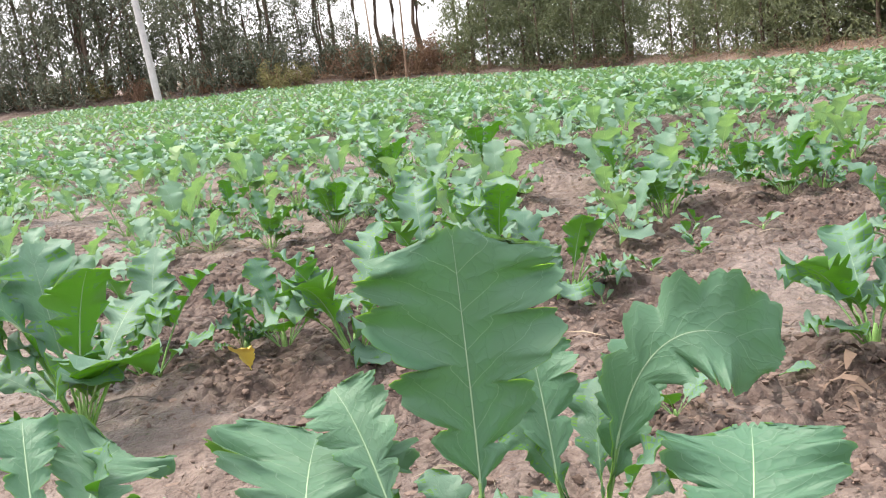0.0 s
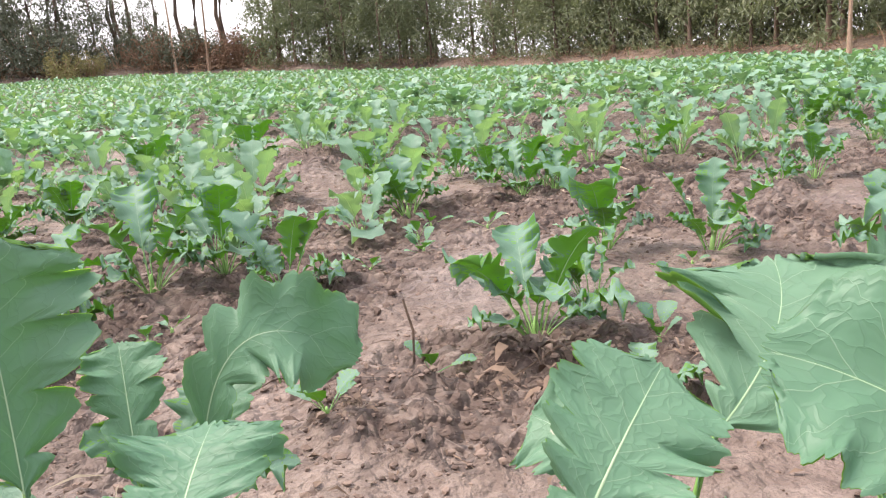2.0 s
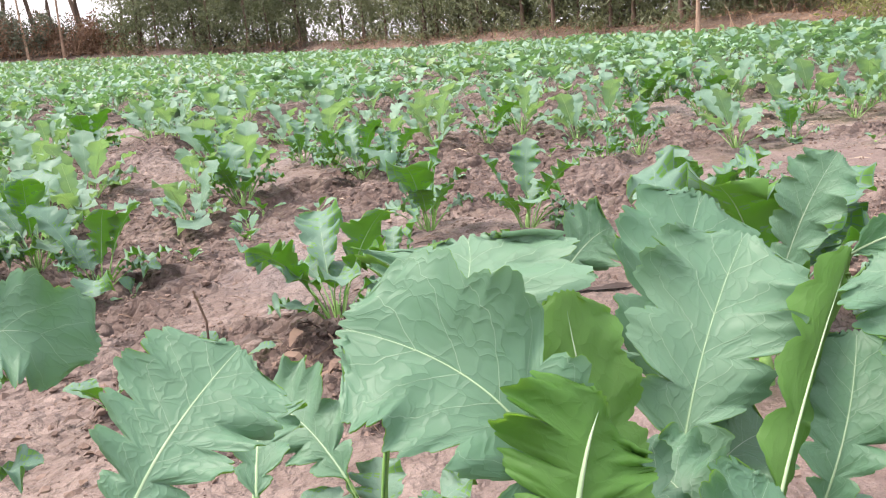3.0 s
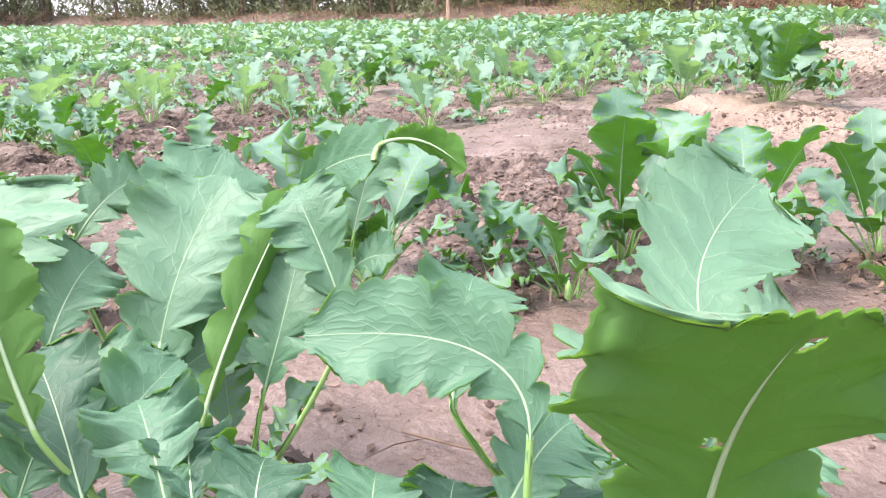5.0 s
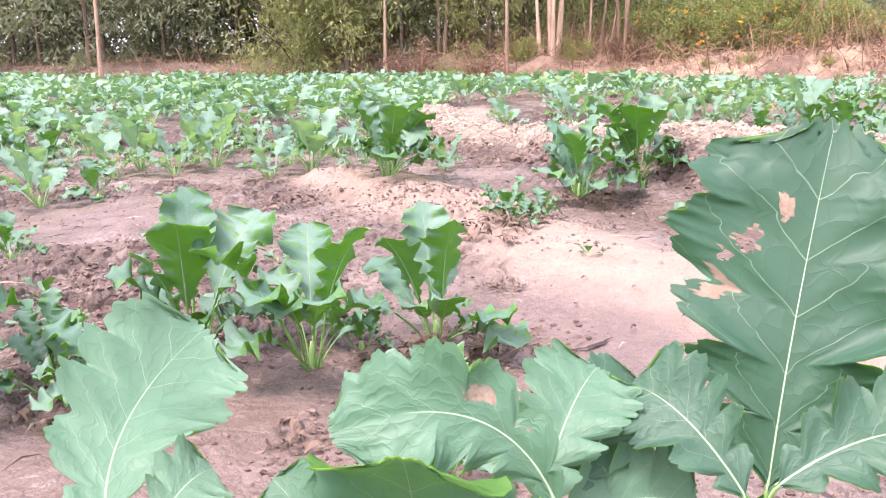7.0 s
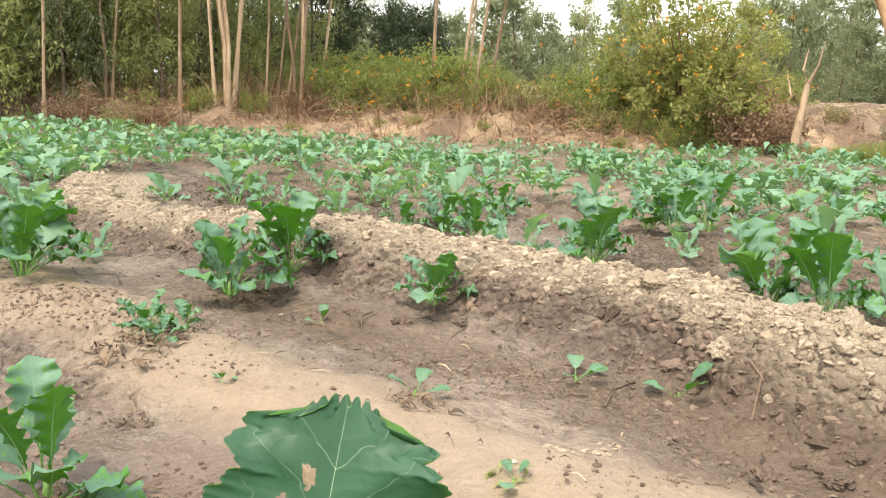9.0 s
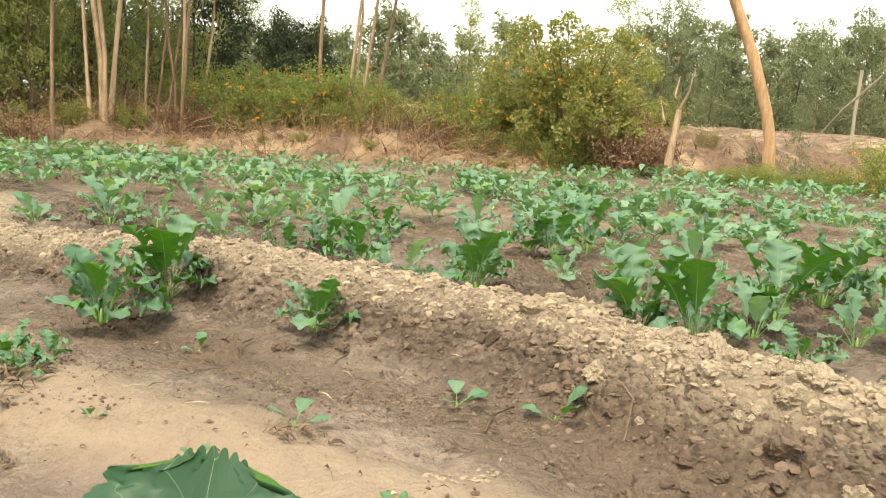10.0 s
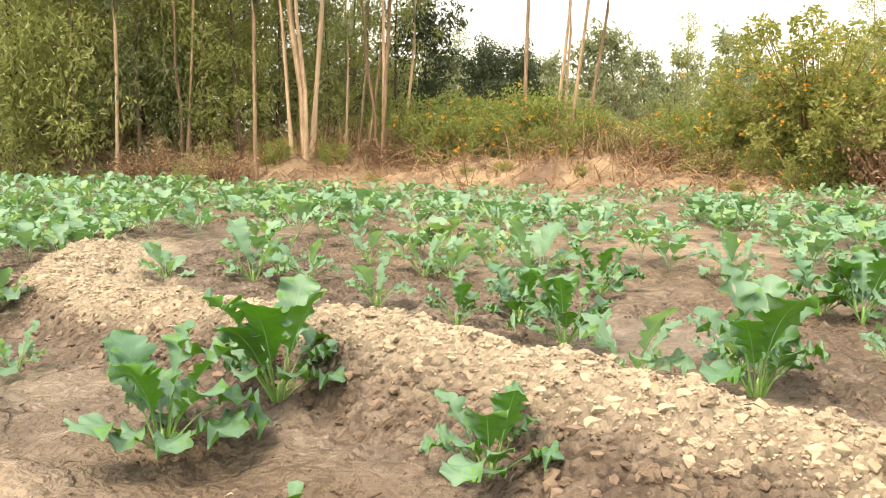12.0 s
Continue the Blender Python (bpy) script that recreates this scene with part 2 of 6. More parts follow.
def along(x, y, line):
    """Distance to a polyline, the signed side (left is positive) and how far along it, 0 to 1."""
    best = np.full(np.shape(x), 1e9)
    side, part_of = np.zeros(np.shape(x)), np.zeros(np.shape(x))
    n = len(line) - 1
    for k in range(n):
        (ax, ay), (bx, by) = line[k], line[k + 1]
        dx, dy = bx - ax, by - ay
        t = np.clip(((x - ax) * dx + (y - ay) * dy) / (dx * dx + dy * dy), 0, 1)
        ex, ey = x - ax - t * dx, y - ay - t * dy
        d = np.hypot(ex, ey)
        near = d < best
        best = np.where(near, d, best)
        side = np.where(near, np.sign(dx * ey - dy * ex), side)
        part_of = np.where(near, (k + t) / n, part_of)
    return best, side, part_of


EDGE = [(-60, 32), (-20, 29), (-8, 27.5), (0, 27), (5.5, 24), (8.4, 17.5), (9.8, 11), (10.7, 7.2), (11.2, 4.2), (12.0, 0.5), (13.0, -3.0), (16, -10), (24, -30), (40, -60)]
RIDGE = [(1.6, -2.6), (2.15, -1.6), (2.6, -1.02), (3.0, -0.66), (3.3, -0.09), (3.62, 0.62), (3.8, 1.45), (4.2, 2.1), (5.0, 2.6)]
BUND = [(0.36, 3.55), (0.85, 4.5), (1.38, 4.85), (1.9, 4.85)]
MOUND = [(-2.1, 3.2), (-1.5, 3.8), (-1.2, 4.6), (-1.0, 5.4)]
SWELL = [(2.9, 1.5), (2.66, 1.0), (2.4, 0.62), (2.22, 0.12), (2.06, -0.28), (1.9, -0.62), (1.6, -1.0)]
GULLY = [(1.9, -1.15), (2.35, -0.72), (2.66, -0.28), (2.8, 0.2), (3.0, 0.62)]


def roughness_of(x, y):
    """1 where the soil is crumbled, 0 where washed silt lies smooth."""
    r = 0.25 + 0.75 * smooth(0.36, 0.54, fbm(x, y, 1.3, 3, 5))
    d, _, _ = along(x, y, RIDGE)
    r = np.maximum(r, smooth(0.42, 0.2, d))
    crumb = np.exp(-(((x - 0.55) / 0.45) ** 2 + ((y - 1.0) / 0.3) ** 2))
    r = np.maximum(r, smooth(0.3, 0.7, crumb))
    silt = np.exp(-(((x - 1.95) / 0.75) ** 2 + ((y + 0.25) / 0.75) ** 2)) + 0.9 * np.exp(-(((x - 2.0) / 0.5) ** 2 + ((y - 1.75) / 0.5) ** 2)) + np.exp(-(((x - 0.95) / 0.45) ** 2 + ((y - 0.25) / 0.45) ** 2))
    r = r * (1 - 0.8 * smooth(0.25, 0.7, silt) * smooth(0.12, 0.3, d))
    dg, _, _ = along(x, y, GULLY)
    return np.maximum(r, 0.4 * smooth(0.26, 0.10, dg + 0.15 * (fbm(x, y, 3.5, 2, 97) - 0.5)))


def height_of(x, y, fine=True):
    x, y = np.asarray(x, float), np.asarray(y, float)
    rise = 0.035 * np.maximum(0, y - 4) / (1 + np.exp((x - 3) / 3.0))
    de, side, ep = along(x, y, EDGE)
    out = np.where(side > 0, de, -de)
    east = smooth(6.6, 8.6, ep * (len(EDGE) - 1))
    cut = 0.85 + 0.3 * fbm(x, y, 0.6, 2, 61)
    bank = (0.30 + 0.08 * east) * (0.6 + fbm(x, y, 0.35, 2, 71)) * smooth(-0.05, 1.0, out * cut + 0.5 * (fbm(x, y, 1.3, 3, 35) - 0.5)) + (0.08 + 0.24 * east) * smooth(0.0, 0.6, out) * smooth(12.0, 3.0, out) * (fbm(x, y, 1.6, 4, 33) - 0.5)
    bank = bank + east * 0.042 * np.clip(out - 0.8, 0, 9) * smooth(60, 20, out)
    bank = bank + east * smooth(0.0, 0.5, out) * smooth(3.5, 1.2, out) * (0.16 * (smooth(0.42, 0.6, fbm(x, y, 1.1, 3, 37)) - 0.5) + 0.10 * (fbm(x, y, 3.4, 3, 39) - 0.5))
    dr, rs, rp = along(x, y, RIDGE)
    crest = 0.185 - 0.07 * smooth(0.55, 0.9, rp) + 0.05 * (fbm(x, y, 2.2, 2, 21) - 0.5)
    wide = 0.30 + 0.10 * (fbm(x, y, 1.5, 2, 22) - 0.5)
    wide = wide * np.where(rs > 0, 0.72, 1.0)
    prof = np.exp(-np.abs(dr / wide) ** np.where(rs > 0, 2.6, 2.0) * 1.6)
    ridge = crest * prof
    behind = np.where(rs < 0, 0.085 * smooth(0.0, 0.25, dr) * smooth(4.2, 1.2, dr), 0.0)
    ridge = np.maximum(ridge, behind)
    db, _, _ = along(x, y, BUND)
    dm, _, _ = along(x, y, MOUND)
    dg, _, _ = along(x, y, GULLY)
    hump = 0.08 * np.exp(-((db / 0.22) ** 2)) + 0.07 * np.exp(-((dm / 0.4) ** 2)) - 0.02 * np.exp(-((dg / 0.12) ** 2))
    ds, _, _ = along(x, y, SWELL)
    hump = hump + 0.045 * np.exp(-((ds / (0.17 + 0.12 * (fbm(x, y, 2.4, 2, 91) - 0.5))) ** 2) ** 1.4)
    z = rise + bank + ridge + hump + 0.05 * (fbm(x, y, 0.7, 2, 3) - 0.5) * smooth(0.2, 1.0, np.hypot(x - 0.3, y + 0.1))
    if fine:
        r = roughness_of(x, y)
        clods = smooth(0.44, 0.56, fbm(x, y, 11.0, 3, 41))
        lumps = smooth(0.50, 0.62, fbm(x, y, 22.0, 2, 43))
        grit = fbm(x, y, 38.0, 2, 47) - 0.5
        gain = 1.35 - 0.35 * smooth(0.4, 0.1, dr)
        pits = smooth(0.52, 0.7, fbm(x, y, 7.0, 3, 57))
        z = z + r * gain * (0.016 * (clods - 0.5) + 0.009 * lumps + 0.019 * grit) + (1 - r) * (0.020 * (fbm(x, y, 5.0, 3, 51) - 0.5) - 0.012 * pits * (0.4 + grit) + 0.006 * grit * smooth(0.45, 0.6, fbm(x, y, 2.6, 2, 53)))
    return z


def ground_at(x, y):
    return float(height_of(np.array([x]), np.array([y]), fine=True)[0])


def stretched_axis(mid, half, step, grow, cap, reach, far):
    """Even fine steps near the walk, growing to cap as far as reach, then ever longer ones."""
    inner = np.arange(-half, half + step / 2, step)
    s, p, outer = step, half, []
    while p < far:
        s = min(s * grow, cap) if p < reach else s * 1.15
        p += s
        outer.append(p)
    outer = np.array(outer)
    return mid + np.concatenate([-outer[::-1], inner, outer])


def mesh_from_arrays(name, co, quads, mats, smooth_faces=True, mat_index=None, uv=None):
    me = bpy.data.meshes.new(name)
    me.vertices.add(len(co))
    me.vertices.foreach_set("co", np.asarray(co, np.float32).ravel())
    k = quads.shape[1]
    me.loops.add(quads.size)
    me.loops.foreach_set("vertex_index", quads.astype(np.int32).ravel())
    me.polygons.add(len(quads))
    me.polygons.foreach_set("loop_start", np.arange(0, quads.size, k, dtype=np.int32))
    me.polygons.foreach_set("use_smooth", np.full(len(quads), smooth_faces))
    for m in mats:
        me.materials.append(m)
    if mat_index is not None:
        me.polygons.foreach_set("material_index", np.asarray(mat_index, np.int32))
    if uv is not None:
        layer = me.uv_layers.new(name="UVMap")
        layer.data.foreach_set("uv", np.asarray(uv, np.float32)[quads.ravel()].ravel())
    me.update(calc_edges=True)
    me.validate()
    return me


def soil_shader():
    m, nt, bs, node, link = material("field_soil")
    tc = nt.nodes.new("ShaderNodeTexCoord")
    pos = tc.outputs["Object"]

    def attr(name):
        a = nt.nodes.new("ShaderNodeAttribute")
        a.attribute_name = name
        return a.outputs["Fac"]

    big = noise_tex(nt, pos, 1.3, 4.0)
    mid = noise_tex(nt, pos, 11.0, 4.0)
    fine = noise_tex(nt, pos, 75.0, 3.0)
    col = mix_col(nt, ramp(nt, big, (0.35, 0.65, 0.0, 1.0)), (0.142, 0.106, 0.084), (0.248, 0.194, 0.160))
    col = mix_col(nt, ramp(nt, mid, (0.45, 0.75, 0.0, 0.5)), col, (0.325, 0.262, 0.220))
    # crumbled soil: shade of the cavities painted dark where the bump noise dips
    col = mix_col(nt, math_node(nt, "MULTIPLY", attr("crumb"), ramp(nt, mid, (0.35, 0.65, 0.85, 0.2))), col, (0.076, 0.051, 0.039))
    speck = noise_tex(nt, pos, 30.0, 4.0, 0.65)
    col = mix_col(nt, math_node(nt, "MULTIPLY", ramp(nt, speck, (0.47, 0.58, 0.0, 0.8)), math_node(nt, "MULTIPLY_ADD", attr("crumb"), 0.65, 0.35)), col, (0.075, 0.05, 0.039))
    # damp soil by the ridge, coloured darker still for the shade lying there
    col = mix_col(nt, math_node(nt, "MULTIPLY", attr("damp"), 0.85), col, mix_col(nt, mid, (0.072, 0.047, 0.032), (0.135, 0.091, 0.063)))
    col = mix_col(nt, math_node(nt, "MULTIPLY", attr("warm"), 0.6), col, mix_col(nt, mid, (0.21, 0.138, 0.092), (0.34, 0.24, 0.165)))
    col = mix_col(nt, math_node(nt, "MULTIPLY", attr("sand"), 0.85), col, mix_col(nt, mid, (0.222, 0.163, 0.118), (0.298, 0.227, 0.168)))
    col = mix_col(nt, math_node(nt, "MULTIPLY", attr("wet"), 0.8), col, mix_col(nt, mid, (0.105, 0.073, 0.060), (0.175, 0.126, 0.105)))
    mottle = noise_tex(nt, pos, 8.0, 6.0, 0.65)
    col = mix_col(nt, math_node(nt, "MULTIPLY", ramp(nt, mottle, (0.52, 0.62, 0.0, 0.5)), math_node(nt, "MULTIPLY_ADD", attr("sand"), -0.85, 1.0)), col, (0.115, 0.078, 0.060))
    col = mix_col(nt, attr("dry"), col, mix_col(nt, mid, (0.247, 0.191, 0.144), (0.385, 0.32, 0.247)))
    col = mix_col(nt, attr("bank"), col, mix_col(nt, ramp(nt, big, (0.35, 0.65, 0.0, 1.0)), (0.20, 0.125, 0.085), (0.46, 0.33, 0.225)))
    col = mix_col(nt, math_node(nt, "MULTIPLY", attr("bank"), ramp(nt, noise_tex(nt, pos, 5.0, 4.0), (0.45, 0.62, 0.0, 0.8))), col, (0.13, 0.085, 0.06))
    col = mix_col(nt, ramp(nt, fine, (0.55, 0.8, 0.0, 0.35)), col, (0.1, 0.065, 0.05))
    vor = nt.nodes.new("ShaderNodeTexVoronoi")
    vor.feature = "DISTANCE_TO_EDGE"
    vor.inputs["Scale"].default_value = 4.2
    wn = nt.nodes.new("ShaderNodeTexNoise")
    wn.inputs["Scale"].default_value = 7.0
    wn.inputs["Detail"].default_value = 4.0
    link(pos, wn.inputs["Vector"])
    warp = nt.nodes.new("ShaderNodeVectorMath")
    warp.operation = "MULTIPLY_ADD"
    warp.inputs[1].default_value = (0.16, 0.16, 0.0)
    link(wn.outputs["Color"], warp.inputs[0])
    link(pos, warp.inputs[2])
    flat = nt.nodes.new("ShaderNodeVectorMath")
    flat.operation = "MULTIPLY"
    flat.inputs[1].default_value = (1.0, 1.0, 0.0)
    link(warp.outputs[0], flat.inputs[0])
    link(flat.outputs[0], vor.inputs["Vector"])
    crack = math_node(nt, "SUBTRACT", 1.0, ramp(nt, vor.outputs["Distance"], (0.006, 0.02, 0.0, 1.0)))
    crack = math_node(nt, "MULTIPLY", crack, ramp(nt, noise_tex(nt, pos, 1.9, 2.0), (0.55, 0.62, 0.0, 1.0)))
    crack = math_node(nt, "MULTIPLY", crack, math_node(nt, "SUBTRACT", 1.0, attr("crumb")))
    # fine crack lines tinted near black for the shade within them
    col = mix_col(nt, crack, col, (0.05, 0.035, 0.028))
    link(col, bs.inputs["Base Color"])
    wet = ramp(nt, noise_tex(nt, pos, 2.1, 2.0), (0.45, 0.62, 0.85, 0.42))
    wet = math_node(nt, "MULTIPLY", wet, math_node(nt, "MULTIPLY_ADD", attr("wet"), -0.4, 1.0))
    link(math_node(nt, "MAXIMUM", wet, math_node(nt, "MULTIPLY", math_node(nt, "MAXIMUM", attr("dry"), attr("crumb")), 0.9)), bs.inputs["Roughness"])
    h = math_node(nt, "MULTIPLY_ADD", fine, 0.5, math_node(nt, "MULTIPLY", mid, 0.65))
    lumpy = nt.nodes.new("ShaderNodeTexVoronoi")
    lumpy.inputs["Scale"].default_value = 42.0
    link(pos, lumpy.inputs["Vector"])
    h = math_node(nt, "MULTIPLY_ADD", math_node(nt, "MULTIPLY", lumpy.outputs["Distance"], attr("crumb")), -0.9, h)
    h = math_node(nt, "MULTIPLY_ADD", crack, -0.8, h)
    b = nt.nodes.new("ShaderNodeBump")
    link(math_node(nt, "MULTIPLY_ADD", attr("sand"), -0.4, math_node(nt, "MULTIPLY_ADD", attr("wet"), -0.4, 0.9)), b.inputs["Strength"])
    b.inputs["Distance"].default_value = 0.04
    link(h, b.inputs["Height"])
    link(b.outputs[0], bs.inputs["Normal"])
    return m


def build_ground():
    gx = stretched_axis(1.35, 2.1, 0.0165, 1.055, 0.13, 13.0, 400)
    gy = stretched_axis(0.95, 2.1, 0.0165, 1.055, 0.15, 8.0, 400)
    x, y = np.meshgrid(gx, gy)
    z = height_of(x, y)
    nx, ny = len(gx), len(gy)
    idx = np.arange(nx * ny).reshape(ny, nx)
    quads = np.stack([idx[:-1, :-1], idx[:-1, 1:], idx[1:, 1:], idx[1:, :-1]], -1).reshape(-1, 4)
    me = mesh_from_arrays("ground", np.stack([x, y, z], -1).reshape(-1, 3), quads, [soil_shader()])
    d, _, _ = along(x, y, RIDGE)
    de, side, ep = along(x, y, EDGE)
    dg, _, _ = along(x, y, GULLY)
    dw, _, _ = along(x, y, SWELL)
    fields = {
        "sand": smooth(0.27, 0.08, dw + 0.22 * (fbm(x, y, 2.5, 3, 87) - 0.5)),
        # where the soil is damp and its colour also carries shade
        "damp": smooth(1.0, 0.1, (dg + 0.25 * (fbm(x, y, 3.0, 3, 83) - 0.5)) / (0.30 + 0.22 * smooth(-0.3, -0.9, y))) + 0.25 * smooth(0.5, 0.62, fbm(x, y, 0.9, 2, 85)) * np.where(along(x, y, RIDGE)[1] < 0, 1.0, 0.0),
        "crumb": roughness_of(x, y),
        "warm": np.where(along(x, y, RIDGE)[1] < 0, smooth(0.5, 1.6, d), 0.0) * smooth(3.0, 4.0, x) * (0.6 + 0.8 * (fbm(x, y, 0.8, 2, 99) - 0.5)),
        "wet": np.clip(smooth(0.35, 0.75, np.exp(-(((x - 0.85) / 0.55) ** 2 + ((y - 0.25) / 0.5) ** 2)) + np.exp(-(((x - 1.70) / 0.46) ** 2 + ((y - 0.16) / 0.5) ** 2)) + 0.8 * np.exp(-(((x - 1.95) / 0.5) ** 2 + ((y - 1.8) / 0.45) ** 2)) + 0.5 * (fbm(x, y, 3.0, 3, 95) - 0.5)), 0, 1),
        "dry": smooth(0.36, 0.18, d + 0.16 * (fbm(x, y, 5.0, 3, 77) - 0.5) + np.where(along(x, y, RIDGE)[1] > 0, 0.15, -0.03)),
        "bank": smooth(-0.3, 0.3, np.where(side > 0, de, -de)) * (0.3 + 0.7 * smooth(6.6, 8.4, ep * (len(EDGE) - 1))),
    }
    for key, v in fields.items():
        me.attributes.new(key, "FLOAT", "POINT").data.foreach_set("value", v.astype(np.float32).ravel())
    return tagged(new("ground", me), "moist brown farm soil with smooth silt patches and crumbly clods", "ground", kind="structure")


build_ground()


# ---- mustard leaves ----
def blade(s, t, mid, tan, side, nrm, half_w, half, seed, petiole, fold, ruffle, depth, tooth, rib, curl=0.0, under=0.0, lobelet=0.12, marks=()):
    """The sheet of a lobed leaf round a midline: rounded end, deeper notches and small lobes towards the stalk."""
    g = np.random.default_rng(seed)
    body = np.interp(t, [0, 0.10, 0.22, 0.36, 0.50, 0.66, 0.82, 0.93, 1], [0.18, 0.40, 0.60, 0.78, 0.94, 1.0, 0.95, 0.82, 0.66])
    outline = half_w * body * np.clip((1 - t) / 0.07, 0.25, 1) ** 0.5
    u = np.linspace(-1, 1, 2 * half + 1)
    pts, uvs = np.zeros((len(s), len(u), 3)), np.zeros((len(s), len(u), 2))
    ph = g.uniform(0, 6.28, 14)
    count, drift = g.uniform(4.6, 5.6, 2), g.uniform(0.02, 0.05, 2)
    for j, uj in enumerate(u):
        k = 0 if uj < 0 else 1
        a = abs(uj)
        # blunt lobes, nearly parted towards the stalk and shallow towards the end, each with a few teeth
        turn = np.pi * (count[k] * (t + drift[k] * np.sin(7 * t + ph[k])) + ph[2 + k] / 6.28)
        notch = (1 - np.abs(np.sin(turn)) ** 0.45) * np.clip(depth * (2.3 - 2.0 * t), 0.13, 0.82)
        comb = (1 - np.abs(np.sin(3 * turn + ph[4 + k])) ** 0.7) + 0.4 * (1 - np.abs(np.sin(7 * turn + ph[5])) ** 0.8)
        w = outline * 1.06 * (1 - notch) * (1 - 1.5 * tooth * comb * np.clip(1.1 - 0.4 * t, 0, 1))
        low = np.where(t < 0.03, half_w * (0.012 + lobelet * smooth(0.35, 0.9, s / petiole) * np.clip(np.sin(2 * np.pi * (3.0 * s / petiole) + ph[6 + k]), 0, 1)), 0)
        w = np.where(t <= 0, low, np.maximum(w * smooth(-0.02, 0.10, t), low))
        wave = ruffle * (a**1.8 * (np.sin(2 * np.pi * (2.1 * t) + ph[8 + k]) * 0.55 + np.sin(2 * np.pi * 4.7 * t + ph[10 + k]) * 0.4) + a**3 * np.sin(2 * turn + ph[11]) * 0.38) * smooth(0, 0.25, t) * (1 - 0.75 * smooth(0.84, 1.0, t))
        off = w * a * math.sin(fold) * (0.6 + 0.4 * a) + outline * wave * 0.5 + half_w * 0.05 * np.sin(9 * t + 3 * uj + ph[12]) * a + 0.016 * half_w * np.cos(2 * np.pi * (10 * s - 1.6 * a)) * a * (1.1 - a) * 2 - curl * half_w * smooth(0.55, 1.0, t) ** 2
        fwd = 0.24 * a * w * (1 - t**3) + half_w * t**5 * (0.10 * np.abs(np.sin(np.pi * (3.4 if half > 8 else 2.3) * uj + ph[13])) ** 0.6 - 0.13 * a**2.4)
        pts[:, j] = mid + tan * fwd[:, None] + nrm * off[:, None] + side * (uj * w * math.cos(fold))[:, None]
        uvs[:, j, 0], uvs[:, j, 1] = uj * 0.5 + 0.5, s
    n, m = len(s), len(u)
    idx = np.arange(n * m).reshape(n, m)
    quads = np.stack([idx[:-1, :-1], idx[1:, :-1], idx[1:, 1:], idx[:-1, 1:]], -1).reshape(-1, 4)
    co, mi, uv = pts.reshape(-1, 3), np.zeros(len(quads)), uvs.reshape(-1, 2)
    if marks:
        # eaten holes and dry bleached patches
        qt, qu = np.broadcast_to(t[:, None], (n, m))[:-1, :-1].ravel(), np.broadcast_to(u[None, :], (n, m))[:-1, :-1].ravel() + 0.5 / half
        whole = np.ones(len(quads), bool)
        for t0, u0, r0, hole in marks:
            far = np.hypot((qt - t0) * 2.2, qu - u0) + g.normal(0, 0.1 * r0, len(quads)) + 0.3 * r0 * np.sin(14 * qu + 5) * np.sin(30 * qt)
            if hole:
                mi[(far < 1.2 * r0)] = 4
                whole &= far > r0
            else:
                mi[far < r0] = 4
        quads, mi = quads[whole], mi[whole]
    if under:
        true_n = np.cross(np.gradient(pts, axis=1), np.gradient(pts, axis=0))
        true_n /= np.linalg.norm(true_n, axis=2)[..., None] + 1e-12
        true_n *= np.sign((true_n * nrm[:, None, :]).sum(-1).mean())
        flat = (true_n * -under).reshape(-1, 3)
        quads = np.concatenate([quads, quads[:, ::-1] + len(co)])
        co, uv = np.concatenate([co, co + flat]), np.concatenate([uv, uv])
        mi = np.concatenate([mi, np.where(mi == 4, 4, 3)])
    if rib:
        ang = np.linspace(0, 2 * np.pi, 4, endpoint=False)
        r = rib * (1.35 - 1.2 * s)[:, None]
        ex, ey = np.cos(ang)[None] * r, np.sin(ang)[None] * r
        lift = -0.6 * r - (curl * half_w * smooth(0.55, 1.0, t) ** 2)[:, None]
        ring = mid[:, None, :] + nrm[:, None, :] * (ex + lift)[..., None] + side[:, None, :] * ey[..., None]
        ti = np.arange(n * 4).reshape(n, 4) + len(co)
        nxt = np.roll(ti, -1, 1)
        tq = np.stack([ti[:-1], nxt[:-1], nxt[1:], ti[1:]], -1).reshape(-1, 4)
        co = np.concatenate([co, ring.reshape(-1, 3)])
        uv = np.concatenate([uv, np.tile([0.5, 0.5], (n * 4, 1))])
        on_blade = np.repeat(t[:-1] > 0, 4)
        quads, mi = np.concatenate([quads, tq]), np.concatenate([mi, np.where(on_blade, 1, 2)])
    return co, quads, mi, uv


def stations(rows, petiole):
    s = np.concatenate([np.linspace(0, petiole, 1 if rows < 8 else max(4, rows // 4), endpoint=False), np.linspace(petiole, 1, rows)])
    return s, np.clip((s - petiole) / (1 - petiole), 0, 1)


def leaf_arrays(seed, rows=34, half=5, petiole=0.42, wide=0.22, up=0.5, bend=0.9, fold=0.25, ruffle=0.3, depth=0.37, tooth=0.05, rib=0.008, under=0.0015):
    """A mustard leaf of length 1 that rises from the origin and arches towards +x."""
    s, t = stations(rows, petiole)
    theta = up + bend * s**1.9
    ds = np.diff(s, prepend=0.0)
    zero = np.zeros(len(s))
    sway = 0.05 * np.random.default_rng(seed).normal() * s**2
    mid = np.stack([np.cumsum(np.sin(theta) * ds), sway, np.cumsum(np.cos(theta) * ds)], -1)
    tan = np.stack([np.sin(theta), zero, np.cos(theta)], -1)
    nrm = np.stack([-np.cos(theta), zero, np.sin(theta)], -1)
    side = np.stack([zero, zero + 1, zero], -1)
    return blade(s, t, mid, tan, side, nrm, wide, half, seed, petiole, fold, ruffle, depth, tooth, rib, 0.0, under)


